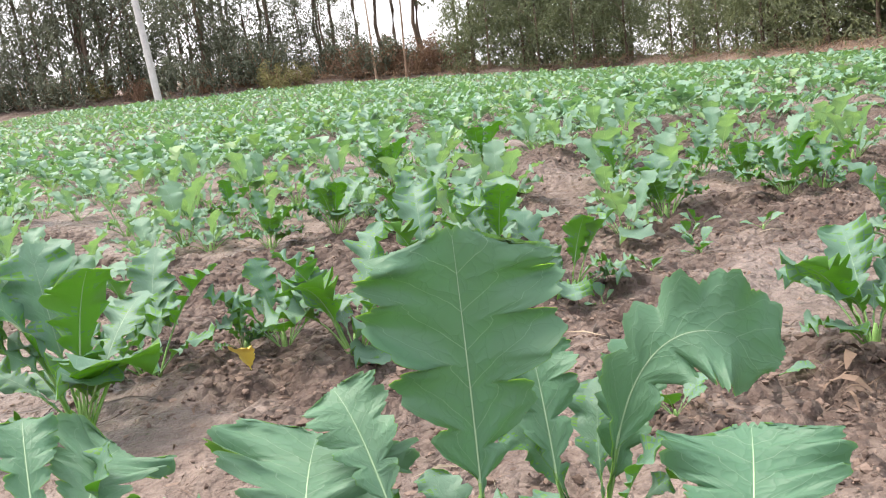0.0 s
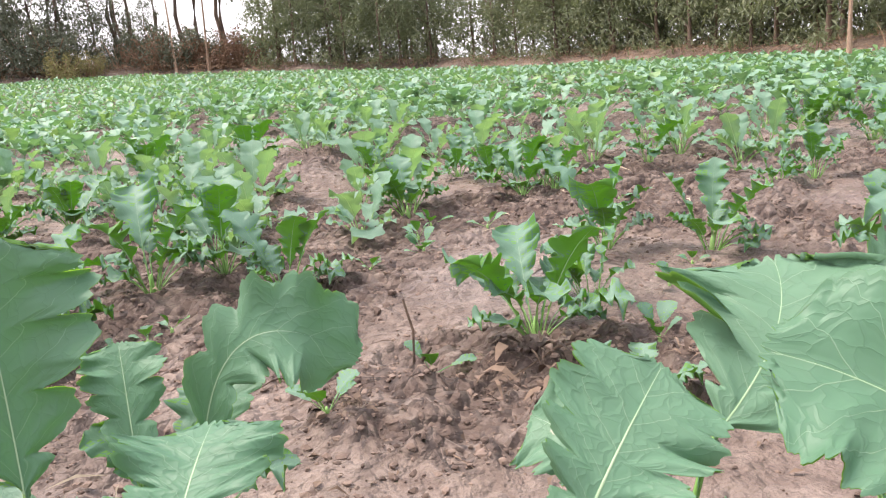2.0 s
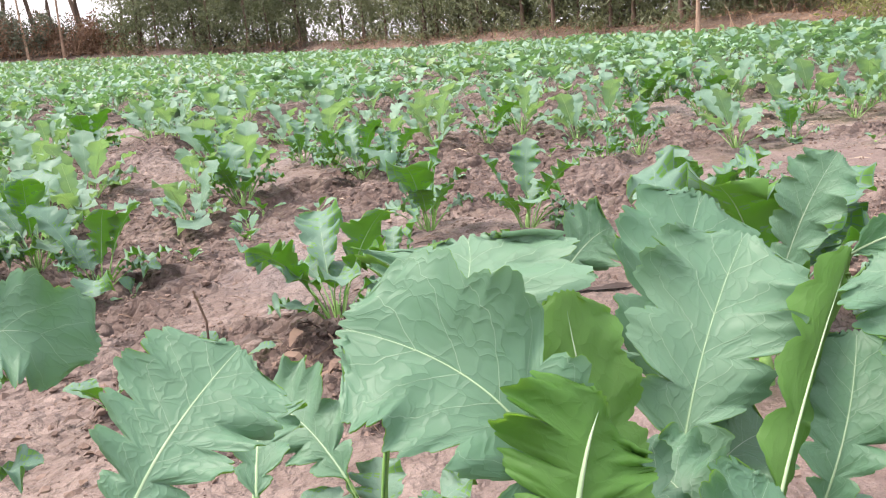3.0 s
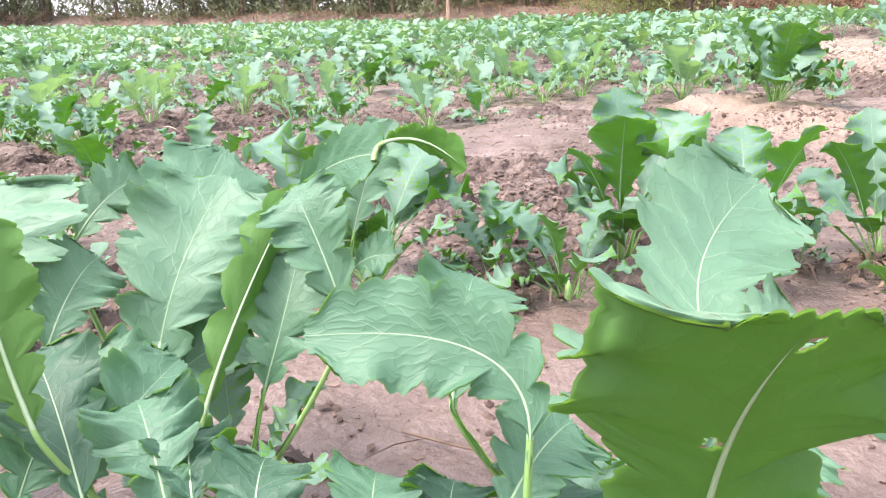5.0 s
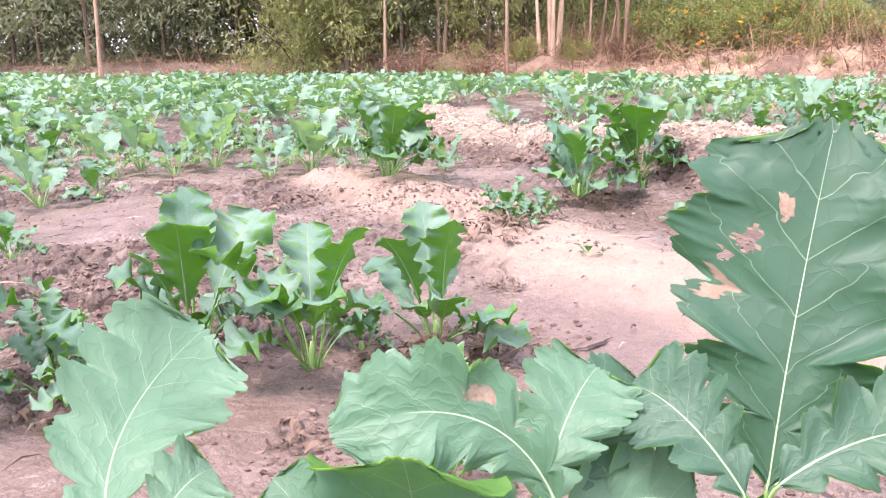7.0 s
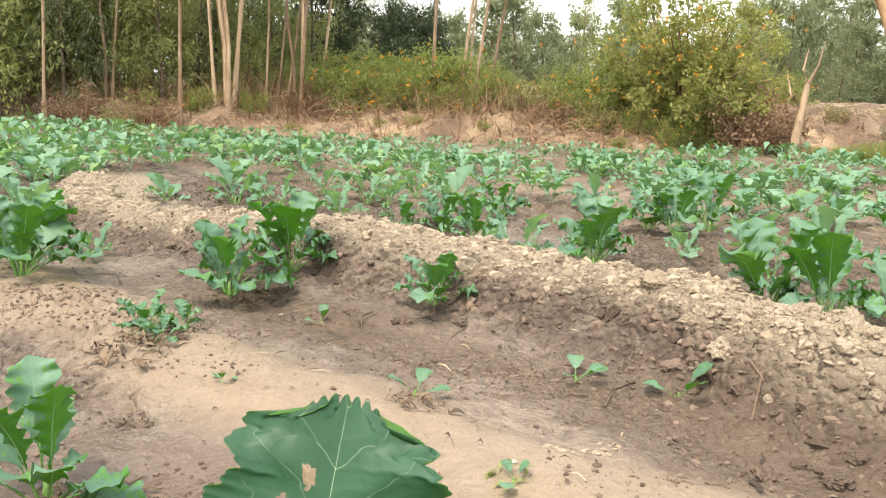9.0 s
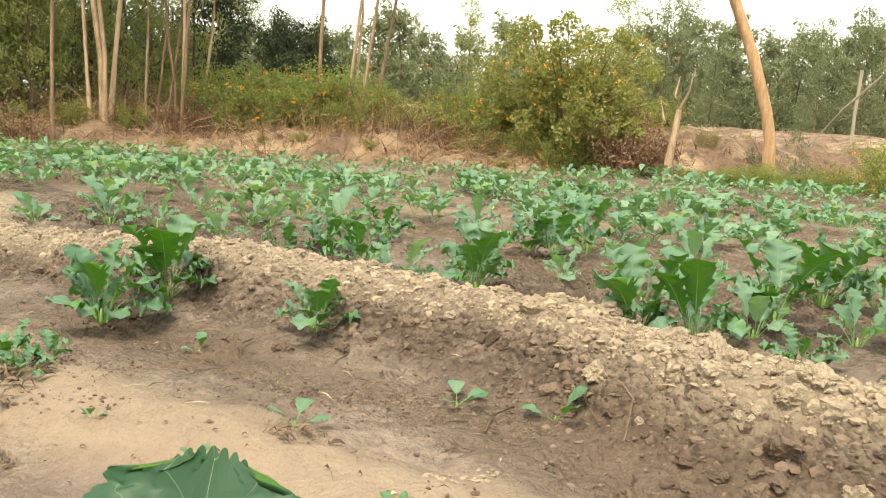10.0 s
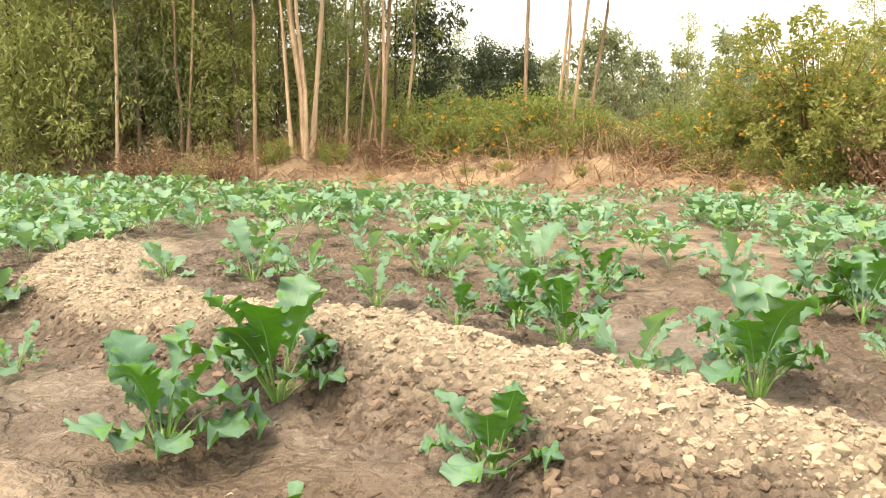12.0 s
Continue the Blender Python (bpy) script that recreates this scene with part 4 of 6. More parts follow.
def belt():
    r = random.Random(23)
    # north side: tall thin trees with sky between and dark bushy ones below them
    for k in range(30):
        x = -17 + k * 0.62 + r.uniform(-0.4, 0.4)
        put(DARKT[k % 2], x, 29.3 + r.uniform(0, 3.5), r.uniform(0, 360), r.uniform(0.8, 1.1), group="tall trees north of the field")
    for k, (x, y, size) in enumerate(((-14.6, 29.6, 0.6), (-13.2, 30.4, 0.75), (-12.3, 29.4, 0.5), (-10.8, 29.5, 0.72), (-10.1, 30.2, 0.66), (-9.4, 29.3, 0.5), (-8.0, 30.0, 0.62), (-7.2, 29.5, 0.75), (-6.2, 30.1, 0.66), (-5.6, 29.4, 0.45), (-3.9, 30.2, 0.5), (-3.2, 29.6, 0.42), (-15.6, 30.5, 0.8), (-11.5, 31.0, 0.8), (-2.4, 31.0, 0.3))):
        put(DENSE[k % 2], x, y, r.uniform(0, 360), size * 1.55, group="bushy trees north of the field")
    for k in range(23):
        put(SCRUB[(1, 1, 0, 1, 1, 1, 1)[k % 7]], -18 + k * 0.86 + r.uniform(-0.4, 0.4), 28.5 + r.uniform(0, 1.2), r.uniform(0, 360), r.uniform(0.7, 1.4), group="shrubs on the bank")
    for x, y, size in ((-2.3, 28.6, 1.15), (-1.4, 28.9, 1.2), (-0.4, 28.7, 1.1), (0.5, 28.9, 1.2), (-9.0, 28.3, 0.7), (-7.0, 28.3, 0.6)):
        put(SCRUB[2], x, y, r.uniform(0, 360), size, group="shrubs on the bank")
    put(SCRUB[0], -4.6, 27.5, 30, 1.3, label="rounded olive-green bush at the field edge")
    put(SCRUB[0], -3.9, 27.7, 130, 1.0, label="rounded olive-green bush at the field edge")
    for x, y, size, tip in ((-1.45, 27.8, 0.95, 5), (-0.5, 27.7, 1.0, 2)):
        lone = put(BARE[0], x, y, r.uniform(0, 360), size, label="tall eucalyptus with a brown bare trunk at the field edge")
        lone.matrix_basis = pose(0, 0, 0) @ Matrix.Translation(lone.matrix_basis.translation) @ pose(0, 0, 0, 0, -tip, 0) @ Matrix.Scale(size, 4)
    # a dense leafy wall along the north-east
    t = 3.15
    while t < 7.15:
        x, y, nx, ny = edge_point(t)
        for row in range(2):
            o = 1.1 + row * 1.7 + r.uniform(-0.4, 0.5)
            put(LEAFY[1] if t < 6.2 else LEAFY[r.randrange(3)], x + nx * o + r.uniform(-0.5, 0.5), y + ny * o + r.uniform(-0.3, 0.5), r.uniform(0, 360), r.uniform(0.75, 1.1), group="leafy eucalyptus trees along the bank")
        t += 0.85 / math.dist(EDGE[int(t)], EDGE[int(t) + 1])
    t = 3.2
    while t < 7.1:
        x, y, nx, ny = edge_point(t)
        put(DENSE[r.randrange(2)], x + nx * 5.2 + r.uniform(-0.5, 0.5), y + ny * 5.2 + r.uniform(-0.6, 0.6), r.uniform(0, 360), r.uniform(1.2, 1.6), group="bushy trees behind the eucalyptus")
        t += 1.3 / math.dist(EDGE[int(t)], EDGE[int(t) + 1])
    x, y = 7.9, 9.9
    put(BARE[0], x, y, 20, 0.9, group="bare-trunked eucalyptus trees")
    # east side: pale trunks on the bank
    for bearing, distance, p, size, tip in ((59.9, 12.3, 0, 0.85, 3), (61.9, 12.5, 0, 0.8, 7), (62.6, 12.5, 2, 1.1, 2), (63.1, 12.7, 0, 1.1, -1), (65.0, 12.9, 0, 0.6, 2), (65.8, 13.1, 0, 0.62, -2), (66.2, 12.8, 0, 0.6, -4), (66.9, 12.8, 1, 0.85, 2), (67.3, 12.7, 0, 0.9, 0), (68.2, 13.6, 0, 0.7, -3), (75.7, 13.0, 0, 0.95, 2), (77.3, 13.4, 0, 0.85, -2), (77.8, 13.5, 0, 0.7, 0), (78.3, 12.8, 0, 0.8, -3), (79.2, 13.6, 0, 0.85, -5), (52.0, 12.8, 0, 0.8, 2), (55.5, 13.2, 1, 0.8, -2)):
        x, y = off(bearing, distance)
        tree = put(BARE[p], x, y, 0, size, group="bare-trunked eucalyptus trees")
        tree.matrix_basis = pose(x, y, ground_at(x, y) - 0.05, 0, 0, -bearing) @ pose(0, 0, 0, 0, -tip, 0) @ pose(0, 0, 0, 0, 0, r.uniform(-40, 40)) @ Matrix.Scale(size, 4)
    slanting_tree()
    dead_stump()
    fence_poles()
    # leafy eucalyptus among and behind the trunks
    for bearing, distance, size in ((47, 13.6, 0.8), (49.5, 13.2, 0.75), (51, 14.6, 0.8), (53, 13.5, 0.7), (54.5, 14.4, 0.75), (56.5, 13.6, 0.62), (58.0, 14.2, 0.7), (58.8, 13.2, 0.52), (60.8, 13.8, 0.62), (62.0, 14.6, 0.66), (64.0, 13.8, 0.58), (65.5, 14.4, 0.6), (67.8, 14.2, 0.5), (57.2, 15.5, 0.8), (60.0, 15.8, 0.8), (63.0, 16.0, 0.75), (66.0, 16.0, 0.7)):
        x, y = off(bearing, distance)
        put(LEAFY[r.randrange(3)], x, y, r.uniform(0, 360), size, group="leafy eucalyptus trees along the bank")
    x, y = off(105.6, 13.6)
    put(LEAFY[1], x, y, 70, 0.21, label="young eucalyptus sapling with drooping pale green leaves")
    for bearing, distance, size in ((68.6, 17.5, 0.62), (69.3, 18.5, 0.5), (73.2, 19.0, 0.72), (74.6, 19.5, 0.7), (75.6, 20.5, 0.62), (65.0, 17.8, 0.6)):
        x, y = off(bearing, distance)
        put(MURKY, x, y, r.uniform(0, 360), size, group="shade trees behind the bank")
    # flowering shrubs on top of the bank
    for bearing, distance, size in ((68.8, 13.0, 0.5), (70.2, 12.9, 0.6), (71.6, 13.3, 0.68), (72.6, 12.8, 0.55), (73.8, 13.2, 0.7), (75.0, 12.8, 0.6), (76.0, 13.3, 0.78), (77.0, 12.7, 0.62), (78.2, 13.4, 0.72), (79.6, 12.9, 0.55), (81.0, 13.3, 0.62), (82.4, 12.9, 0.56), (84.0, 13.2, 0.6), (85.4, 12.8, 0.6), (86.6, 13.0, 0.75), (64.2, 12.6, 0.4), (60.9, 12.6, 0.42), (70.9, 14.0, 0.8), (74.5, 14.1, 0.8), (89.3, 12.4, 0.5), (91.2, 12.2, 0.5), (93.2, 12.4, 0.55), (94.4, 13.2, 0.7), (88.2, 13.4, 0.8), (97.5, 15.0, 0.5), (100.8, 11.7, 0.26), (101.5, 11.9, 0.3), (102.3, 11.7, 0.28), (103.2, 12.0, 0.3), (104.0, 11.8, 0.24), (105.2, 12.2, 0.32), (106.6, 12.3, 0.3), (108.0, 12.1, 0.34), (99.4, 11.9, 0.2), (110.4, 12.2, 0.6), (111.6, 12.6, 0.7), (113.0, 12.4, 0.7)):
        x, y = off(bearing, distance)
        put(LANTANA[r.randrange(2)], x, y, r.uniform(0, 360), size * r.uniform(1.0, 1.75), group="shrubs on the bank")
    for bearing, distance, p, size in ((67.9, 12.7, 2, 0.34), (69.4, 12.6, 2, 0.3), (80.4, 12.6, 0, 0.42), (83.2, 12.5, 2, 0.36), (86.0, 12.4, 0, 0.5), (58.0, 12.2, 2, 0.4), (56.2, 12.1, 0, 0.45), (54.2, 12.3, 2, 0.45), (95.2, 12.3, 2, 0.66), (96.3, 12.4, 2, 0.5), (100.5, 14.5, 0, 0.4), (102.6, 15.0, 0, 0.35), (103.3, 13.6, 1, 0.22), (106.2, 13.2, 1, 0.25), (107.6, 14.0, 0, 0.4)):
        x, y = off(bearing, distance)
        put(SCRUB[p], x, y, r.uniform(0, 360), size * 1.3, group="shrubs on the bank")
    x, y = off(91.7, 12.9)
    put(THICKET, x, y, 25, 1.02)
    # low weeds and creepers hanging over the cut bank
    for k, (bearing, distance, size) in enumerate(((66.6, 11.9, 0.16), (87.6, 11.8, 0.22), (83.0, 11.9, 0.14), (79.0, 12.0, 0.18), (74.4, 12.0, 0.2), (89.6, 11.9, 0.2), (101.6, 11.9, 0.26), (102.6, 12.0, 0.2), (103.2, 11.8, 0.24), (106.0, 12.3, 0.2), (108.4, 12.2, 0.3), (60.0, 11.9, 0.14), (92.8, 11.9, 0.12), (72.2, 12.1, 0.16))):
        x, y = off(bearing, distance)
        put((LANTANA[0], LANTANA[1], SCRUB[0])[k % 3], x, y, r.uniform(0, 360), size, group="weeds on the bank")
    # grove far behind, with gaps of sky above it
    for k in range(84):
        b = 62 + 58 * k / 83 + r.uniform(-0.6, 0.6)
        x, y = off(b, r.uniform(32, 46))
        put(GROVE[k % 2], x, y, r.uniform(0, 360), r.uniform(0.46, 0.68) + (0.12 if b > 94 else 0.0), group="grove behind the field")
    for b, distance, size in ((95.2, 26, 0.52), (97.4, 25, 0.5), (98.6, 27, 0.56), (100.4, 24, 0.38), (85.0, 30, 0.5), (87.2, 29, 0.44), (106.4, 26, 0.44), (109.0, 25, 0.46), (111.5, 26, 0.5), (81.4, 28, 0.4), (71.2, 27, 0.5)):
        x, y = off(b, distance)
        put(LEAFY[r.randrange(3)], x, y, r.uniform(0, 360), size * 1.15, group="leafy eucalyptus trees beyond the bank")
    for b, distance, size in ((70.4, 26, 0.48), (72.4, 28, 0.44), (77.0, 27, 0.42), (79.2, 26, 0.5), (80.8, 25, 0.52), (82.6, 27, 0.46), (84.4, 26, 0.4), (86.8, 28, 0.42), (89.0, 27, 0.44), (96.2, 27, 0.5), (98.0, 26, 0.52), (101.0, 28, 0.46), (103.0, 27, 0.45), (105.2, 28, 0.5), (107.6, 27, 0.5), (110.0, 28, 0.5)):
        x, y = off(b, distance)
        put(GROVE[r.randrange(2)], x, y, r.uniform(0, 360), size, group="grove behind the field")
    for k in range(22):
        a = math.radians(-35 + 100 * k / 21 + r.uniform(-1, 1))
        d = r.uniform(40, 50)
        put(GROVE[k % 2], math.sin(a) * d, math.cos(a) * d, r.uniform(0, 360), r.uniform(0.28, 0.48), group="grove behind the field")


belt()


def brush():
    """Dry stems and litter at the foot of the trees, one tangle."""
    g = np.random.default_rng(4)
    co, quads = [], []
    for k in range(12500):
        t = g.uniform(1.6, 10.6) if k < 7000 else g.uniform(6.6, 9.9)
        x, y, nx, ny = edge_point(t)
        o = abs(g.normal(0.75, 0.55)) + 0.15 if k < 9500 else g.uniform(0.9, 2.2)
        x, y = x + nx * o + g.normal(0, 0.2), y + ny * o
        b = np.array([x, y, 0.0])
        a = g.uniform(0, 6.28)
        el = g.normal(0.2, 0.45)
        ln = g.uniform(0.08, 0.35) if k % 9 and k < 10500 else g.uniform(0.35, 0.8)
        el = el if k < 10500 else abs(el) + 0.35
        d = np.array([math.cos(a) * math.cos(el), math.sin(a) * math.cos(el), math.sin(el)]) * ln
        w = g.uniform(0.003, 0.008)
        sd = np.array([-math.sin(a), math.cos(a), 0]) * w
        up = np.array([0, 0, w])
        i = len(co)
        mid = b + d * 0.5 + [0, 0, 0.1 * ln]
        for p, f in ((b, 1.0), (mid, 0.8), (b + d, 0.3)):
            co += [p + sd * f, p + up * f, p - sd * f]
        for ring in (0, 3):
            for q in range(3):
                quads.append((i + ring + q, i + ring + (q + 1) % 3, i + ring + 3 + (q + 1) % 3, i + ring + 3 + q))
    co = np.array(co)
    base = co.reshape(-1, 9, 3)
    z = height_of(base[:, 1, 0], base[:, 1, 1], fine=False)
    base[:, :, 2] += z[:, None]
    me = mesh_from_arrays("dry_brush", base.reshape(-1, 3), np.array(quads), [DRY], False)
    tagged(new("dry_brush", me), "tangle of dry brown stems along the bank", "brush", kind="stuff")


brush()


def pole():
    bm = bmesh.new()
    tube(bm, [(0, 0, -0.3), (0, 0, 0.4), (0, 0, 4), (0, 0, 8)], [0.11, 0.11, 0.095, 0.075], 10)
    ob = tagged(new("utility_pole", finish(bm, "utility_pole", [CONCRETE])), "leaning pale concrete utility pole at the field edge", "pole")
    ob.matrix_world = pose(-7.87, 26.45, ground_at(-7.87, 26.45), 0, -4, 0)


pole()

# ---- the crop: plants near the walk, one by one: x, y, height, spread ----
NORTH = [
    (-0.56, 1.24, 0.27, 0.29), (-0.53, 1.47, 0.22, 0.18), (-0.31, 1.56, 0.16, 0.16), (-0.17, 1.47, 0.23, 0.19), (-0.39, 1.60, 0.12, 0.08),
    (-0.79, 3.37, 0.18, 0.26), (-0.54, 2.73, 0.18, 0.23), (-0.32, 2.69, 0.22, 0.25), (-0.10, 2.65, 0.22, 0.26),
    (-0.21, 3.9, 0.26, 0.32), (0.22, 4.0, 0.23, 0.34), 
    (0.12, 1.88, 0.21, 0.23), (0.24, 1.69, 0.20, 0.23), (-0.03, 1.84, 0.23, 0.20), (0.05, 2.37, 0.18, 0.23),
]
NORTHEAST = [
    (1.00, 2.48, 0.19, 0.24), (1.10, 2.45, 0.16, 0.19), (1.01, 2.85, 0.15, 0.19), (0.95, 3.09, 0.16, 0.18), (0.62, 2.36, 0.20, 0.22),
    (0.58, 1.15, 0.20, 0.26), (0.72, 1.28, 0.14, 0.14), (1.10, 1.55, 0.18, 0.2), (0.92, 1.68, 0.2, 0.18), (1.04, 2.97, 0.12, 0.18),
    (0.65, 3.07, 0.17, 0.18), (1.56, 2.77, 0.18, 0.2), (0.62, 0.88, 0.09, 0.2), 
    (1.28, 1.22, 0.18, 0.23), (1.68, 2.20, 0.15, 0.12), (1.83, 2.23, 0.16, 0.17), (2.64, 2.99, 0.22, 0.28), (2.60, 3.35, 0.22, 0.3), (2.24, 2.02, 0.14, 0.2),
]
EAST = [
    (1.05, 0.76, 0.27, 0.2), (1.22, 0.68, 0.14, 0.12), (1.26, 0.75, 0.12, 0.11), (1.24, 0.54, 0.16, 0.14), (1.42, 0.61, 0.26, 0.2),
    (1.49, 0.43, 0.26, 0.23), (1.62, 0.44, 0.09, 0.11), (1.70, 0.345, 0.22, 0.17), (1.31, 0.07, 0.16, 0.14), (3.03, 0.71, 0.26, 0.42),
    (3.35, 0.64, 0.30, 0.36), (2.96, 1.38, 0.27, 0.40), (2.80, 1.28, 0.26, 0.36), (3.19, 2.08, 0.19, 0.32), (1.64, 1.5, 0.12, 0.1),
    (3.10, 0.06, 0.19, 0.35), (2.45, 0.64, 0.11, 0.2), (2.52, 0.58, 0.08, 0.16), (2.40, 0.57, 0.07, 0.14),
]
BEYOND = [
    (3.06, -0.88, 0.26, 0.30), (3.05, -1.04, 0.28, 0.32), (3.45, -1.36, 0.30, 0.32), (3.8, -1.62, 0.30, 0.3), (2.95, -1.3, 0.12, 0.24),
    (3.95, 0.42, 0.14, 0.2), (3.9, 0.1, 0.22, 0.32), (3.55, -0.38, 0.26, 0.36), (4.4, -0.66, 0.22, 0.3), (4.65, -0.82, 0.27, 0.3),
    (4.5, -0.55, 0.22, 0.28), (4.2, 0.3, 0.2, 0.3), (4.7, 0.15, 0.2, 0.3),
]


def close_plant(fx, fy):
    """The foot and stem of a plant close to the walk; its leaves follow one by one."""
    base = new("mustard_plant")
    base.matrix_world = pose(fx, fy, ground_at(fx, fy) - 0.006)
    base.empty_display_size = 0.05
    child("stem", CROWN, base, Matrix.Diagonal((0.06, 0.06, 0.05, 1)))
    CLOSE.append((fx, fy))
    r = random.Random(len(CLOSE) * 7 + 2)
    for k in range(6):
        size = r.uniform(0.09, 0.15)
        child("leaf", r.choice(FINE[k % 2]), base, pose(0, 0, 0.02, 0, 0, k * 137 + r.uniform(-20, 20)) @ pose(0.012, 0, 0, r.uniform(-9, 9), r.uniform(-6, 16), 0) @ Matrix.Diagonal((size, size * r.uniform(0.85, 1.1), size, 1)))
    return tagged(base, "large mustard plant with broad wavy blue-green leaves", "mustard plant", "mustard plants in the field")


def close_leaf(plant, seed, heel, middle, tip, half_w, face, fold, ruffle, depth, curl, stalk, darker, *marks):
    """One leaf of such a plant: heel, middle and tip of its blade, half width, facing, fold, ruffle, lobing, curl,
    share of stalk, darker coloured or not, blemishes.
    """
    o = np.array(plant.matrix_world.translation)
    heel = np.array(heel) - o
    foot = heel * (1 - stalk) + np.array([0, 0, 0.02]) * stalk
    co, quads, mi, uv = shaped_leaf(seed, foot, heel, np.array(middle) - o, np.array(tip) - o, half_w, face, fold, ruffle, depth, curl, marks=marks)
    mats = [DARKER_LEAF if darker else BROAD_DIMMED, RIB, STALK, BROAD_UNDER, SCORCH]
    spine = (mi == 1) | (mi == 2)
    leaf = child("leaf", mesh_from_arrays("leaf", co, quads[~spine], mats, True, mi[~spine], uv), plant, Matrix.Identity(4))
    child("midrib", mesh_from_arrays("midrib", co, quads[spine], mats, True, mi[spine], uv), leaf, Matrix.Identity(4), "pale midrib and green stalk")


CLOSE = []
# plants that reach up close to the lens
plant = close_plant(0.008, 0.597)
close_leaf(plant, 900, (0.008, 0.597, 0.139), (0.008, 0.596, 0.243), (0.007, 0.591, 0.328), 0.074, (-0.013, -0.954, 0.548), 0.1, 0.4, 0.42, 0.0, 1.0, 0)
plant = close_plant(0.108, 0.694)
close_leaf(plant, 920, (0.126, 0.693, 0.109), (0.175, 0.671, 0.210), (0.265, 0.666, 0.182), 0.049, (-0.240, -0.923, 0.552), 0.15, 0.45, 0.4, 0.3, 1.0, 0)
close_leaf(plant, 921, (0.124, 0.707, 0.077), (0.144, 0.719, 0.138), (0.173, 0.787, 0.176), 0.031, (-0.182, -0.911, 0.620), 0.2, 0.45, 0.4, 0.0, 1.0, 0)
close_leaf(plant, 922, (0.073, 0.681, 0.100), (0.069, 0.708, 0.166), (0.065, 0.735, 0.203), 0.037, (0.084, -0.941, 0.577), 0.2, 0.45, 0.4, 0.0, 1.0, 0)
plant = close_plant(-0.088, 0.566)
close_leaf(plant, 940, (-0.117, 0.555, 0.133), (-0.116, 0.591, 0.162), (-0.114, 0.644, 0.173), 0.079, (0.176, -0.896, 0.657), 0.1, 0.45, 0.4, 0.0, 1.0, 0)
close_leaf(plant, 941, (-0.058, 0.576, 0.140), (-0.076, 0.604, 0.188), (-0.094, 0.631, 0.213), 0.033, (0.117, -0.922, 0.619), 0.2, 0.45, 0.4, 0.0, 1.0, 0)
plant = close_plant(0.130, 0.382)
close_leaf(plant, 960, (0.130, 0.382, 0.187), (0.142, 0.407, 0.215), (0.154, 0.441, 0.231), 0.048, (-0.295, -0.845, 0.696), 0.1, 0.45, 0.4, 0.0, 1.0, 0)
plant = close_plant(-0.335, 0.664)
close_leaf(plant, 980, (-0.319, 0.673, 0.112), (-0.318, 0.716, 0.135), (-0.316, 0.759, 0.136), 0.057, (0.379, -0.856, 0.602), 0.2, 0.45, 0.4, 0.0, 1.0, 0)
close_leaf(plant, 981, (-0.351, 0.655, 0.125), (-0.363, 0.686, 0.167), (-0.376, 0.718, 0.188), 0.028, (0.443, -0.837, 0.570), 0.2, 0.45, 0.4, 0.0, 1.0, 0)
plant = close_plant(0.439, 0.455)
close_leaf(plant, 1000, (0.450, 0.409, 0.189), (0.505, 0.435, 0.234), (0.533, 0.478, 0.268), 0.084, (-0.435, -0.846, 0.559), 0.1, 0.35, 0.4, 0.0, 1.0, 0)
close_leaf(plant, 1001, (0.428, 0.501, 0.097), (0.408, 0.540, 0.131), (0.387, 0.579, 0.141), 0.046, (-0.394, -0.818, 0.669), 0.2, 0.45, 0.4, 0.0, 1.0, 0)
plant = close_plant(0.315, 0.275)
close_leaf(plant, 1020, (0.286, 0.225, 0.248), (0.308, 0.236, 0.275), (0.340, 0.263, 0.294), 0.035, (-0.173, -0.890, 0.672), 0.1, 0.4, 0.4, 0.0, 1.0, 0)
close_leaf(plant, 1021, (0.344, 0.326, 0.193), (0.353, 0.354, 0.215), (0.361, 0.382, 0.222), 0.025, (-0.052, -0.921, 0.636), 0.2, 0.45, 0.4, 0.0, 1.0, 0)
plant = close_plant(0.444, 0.175)
close_leaf(plant, 1040, (0.447, 0.179, 0.209), (0.435, 0.210, 0.266), (0.386, 0.259, 0.295), 0.045, (-0.297, -0.871, 0.641), 0.25, 0.4, 0.4, 0.0, 1.0, 0)
close_leaf(plant, 1041, (0.441, 0.172, 0.205), (0.450, 0.176, 0.245), (0.468, 0.189, 0.268), 0.038, (0.351, 0.828, 0.264), 0.3, 0.45, 0.4, 0.0, 1.0, 0)
plant = close_plant(0.648, 0.292)
close_leaf(plant, 1060, (0.606, 0.336, 0.119), (0.640, 0.354, 0.196), (0.703, 0.390, 0.258), 0.058, (-0.524, -0.774, 0.607), 0.2, 0.45, 0.45, 0.0, 1.0, 0)
close_leaf(plant, 1061, (0.674, 0.285, 0.111), (0.697, 0.289, 0.161), (0.727, 0.312, 0.205), 0.038, (-0.620, -0.666, 0.665), 0.2, 0.45, 0.4, 0.0, 1.0, 0)
close_leaf(plant, 1062, (0.720, 0.230, 0.178), (0.714, 0.255, 0.235), (0.709, 0.280, 0.268), 0.036, (-0.694, -0.649, 0.561), 0.2, 0.45, 0.4, 0.3, 1.0, 0)
close_leaf(plant, 1063, (0.591, 0.317, 0.108), (0.645, 0.337, 0.131), (0.698, 0.357, 0.126), 0.034, (-0.518, -0.725, 0.703), 0.2, 0.45, 0.4, 0.0, 1.0, 0)
plant = close_plant(0.952, 0.655)
close_leaf(plant, 1080, (0.964, 0.647, 0.113), (0.987, 0.637, 0.189), (1.024, 0.628, 0.252), 0.039, (-0.648, -0.731, 0.466), 0.2, 0.45, 0.4, 0.0, 1.0, 0)
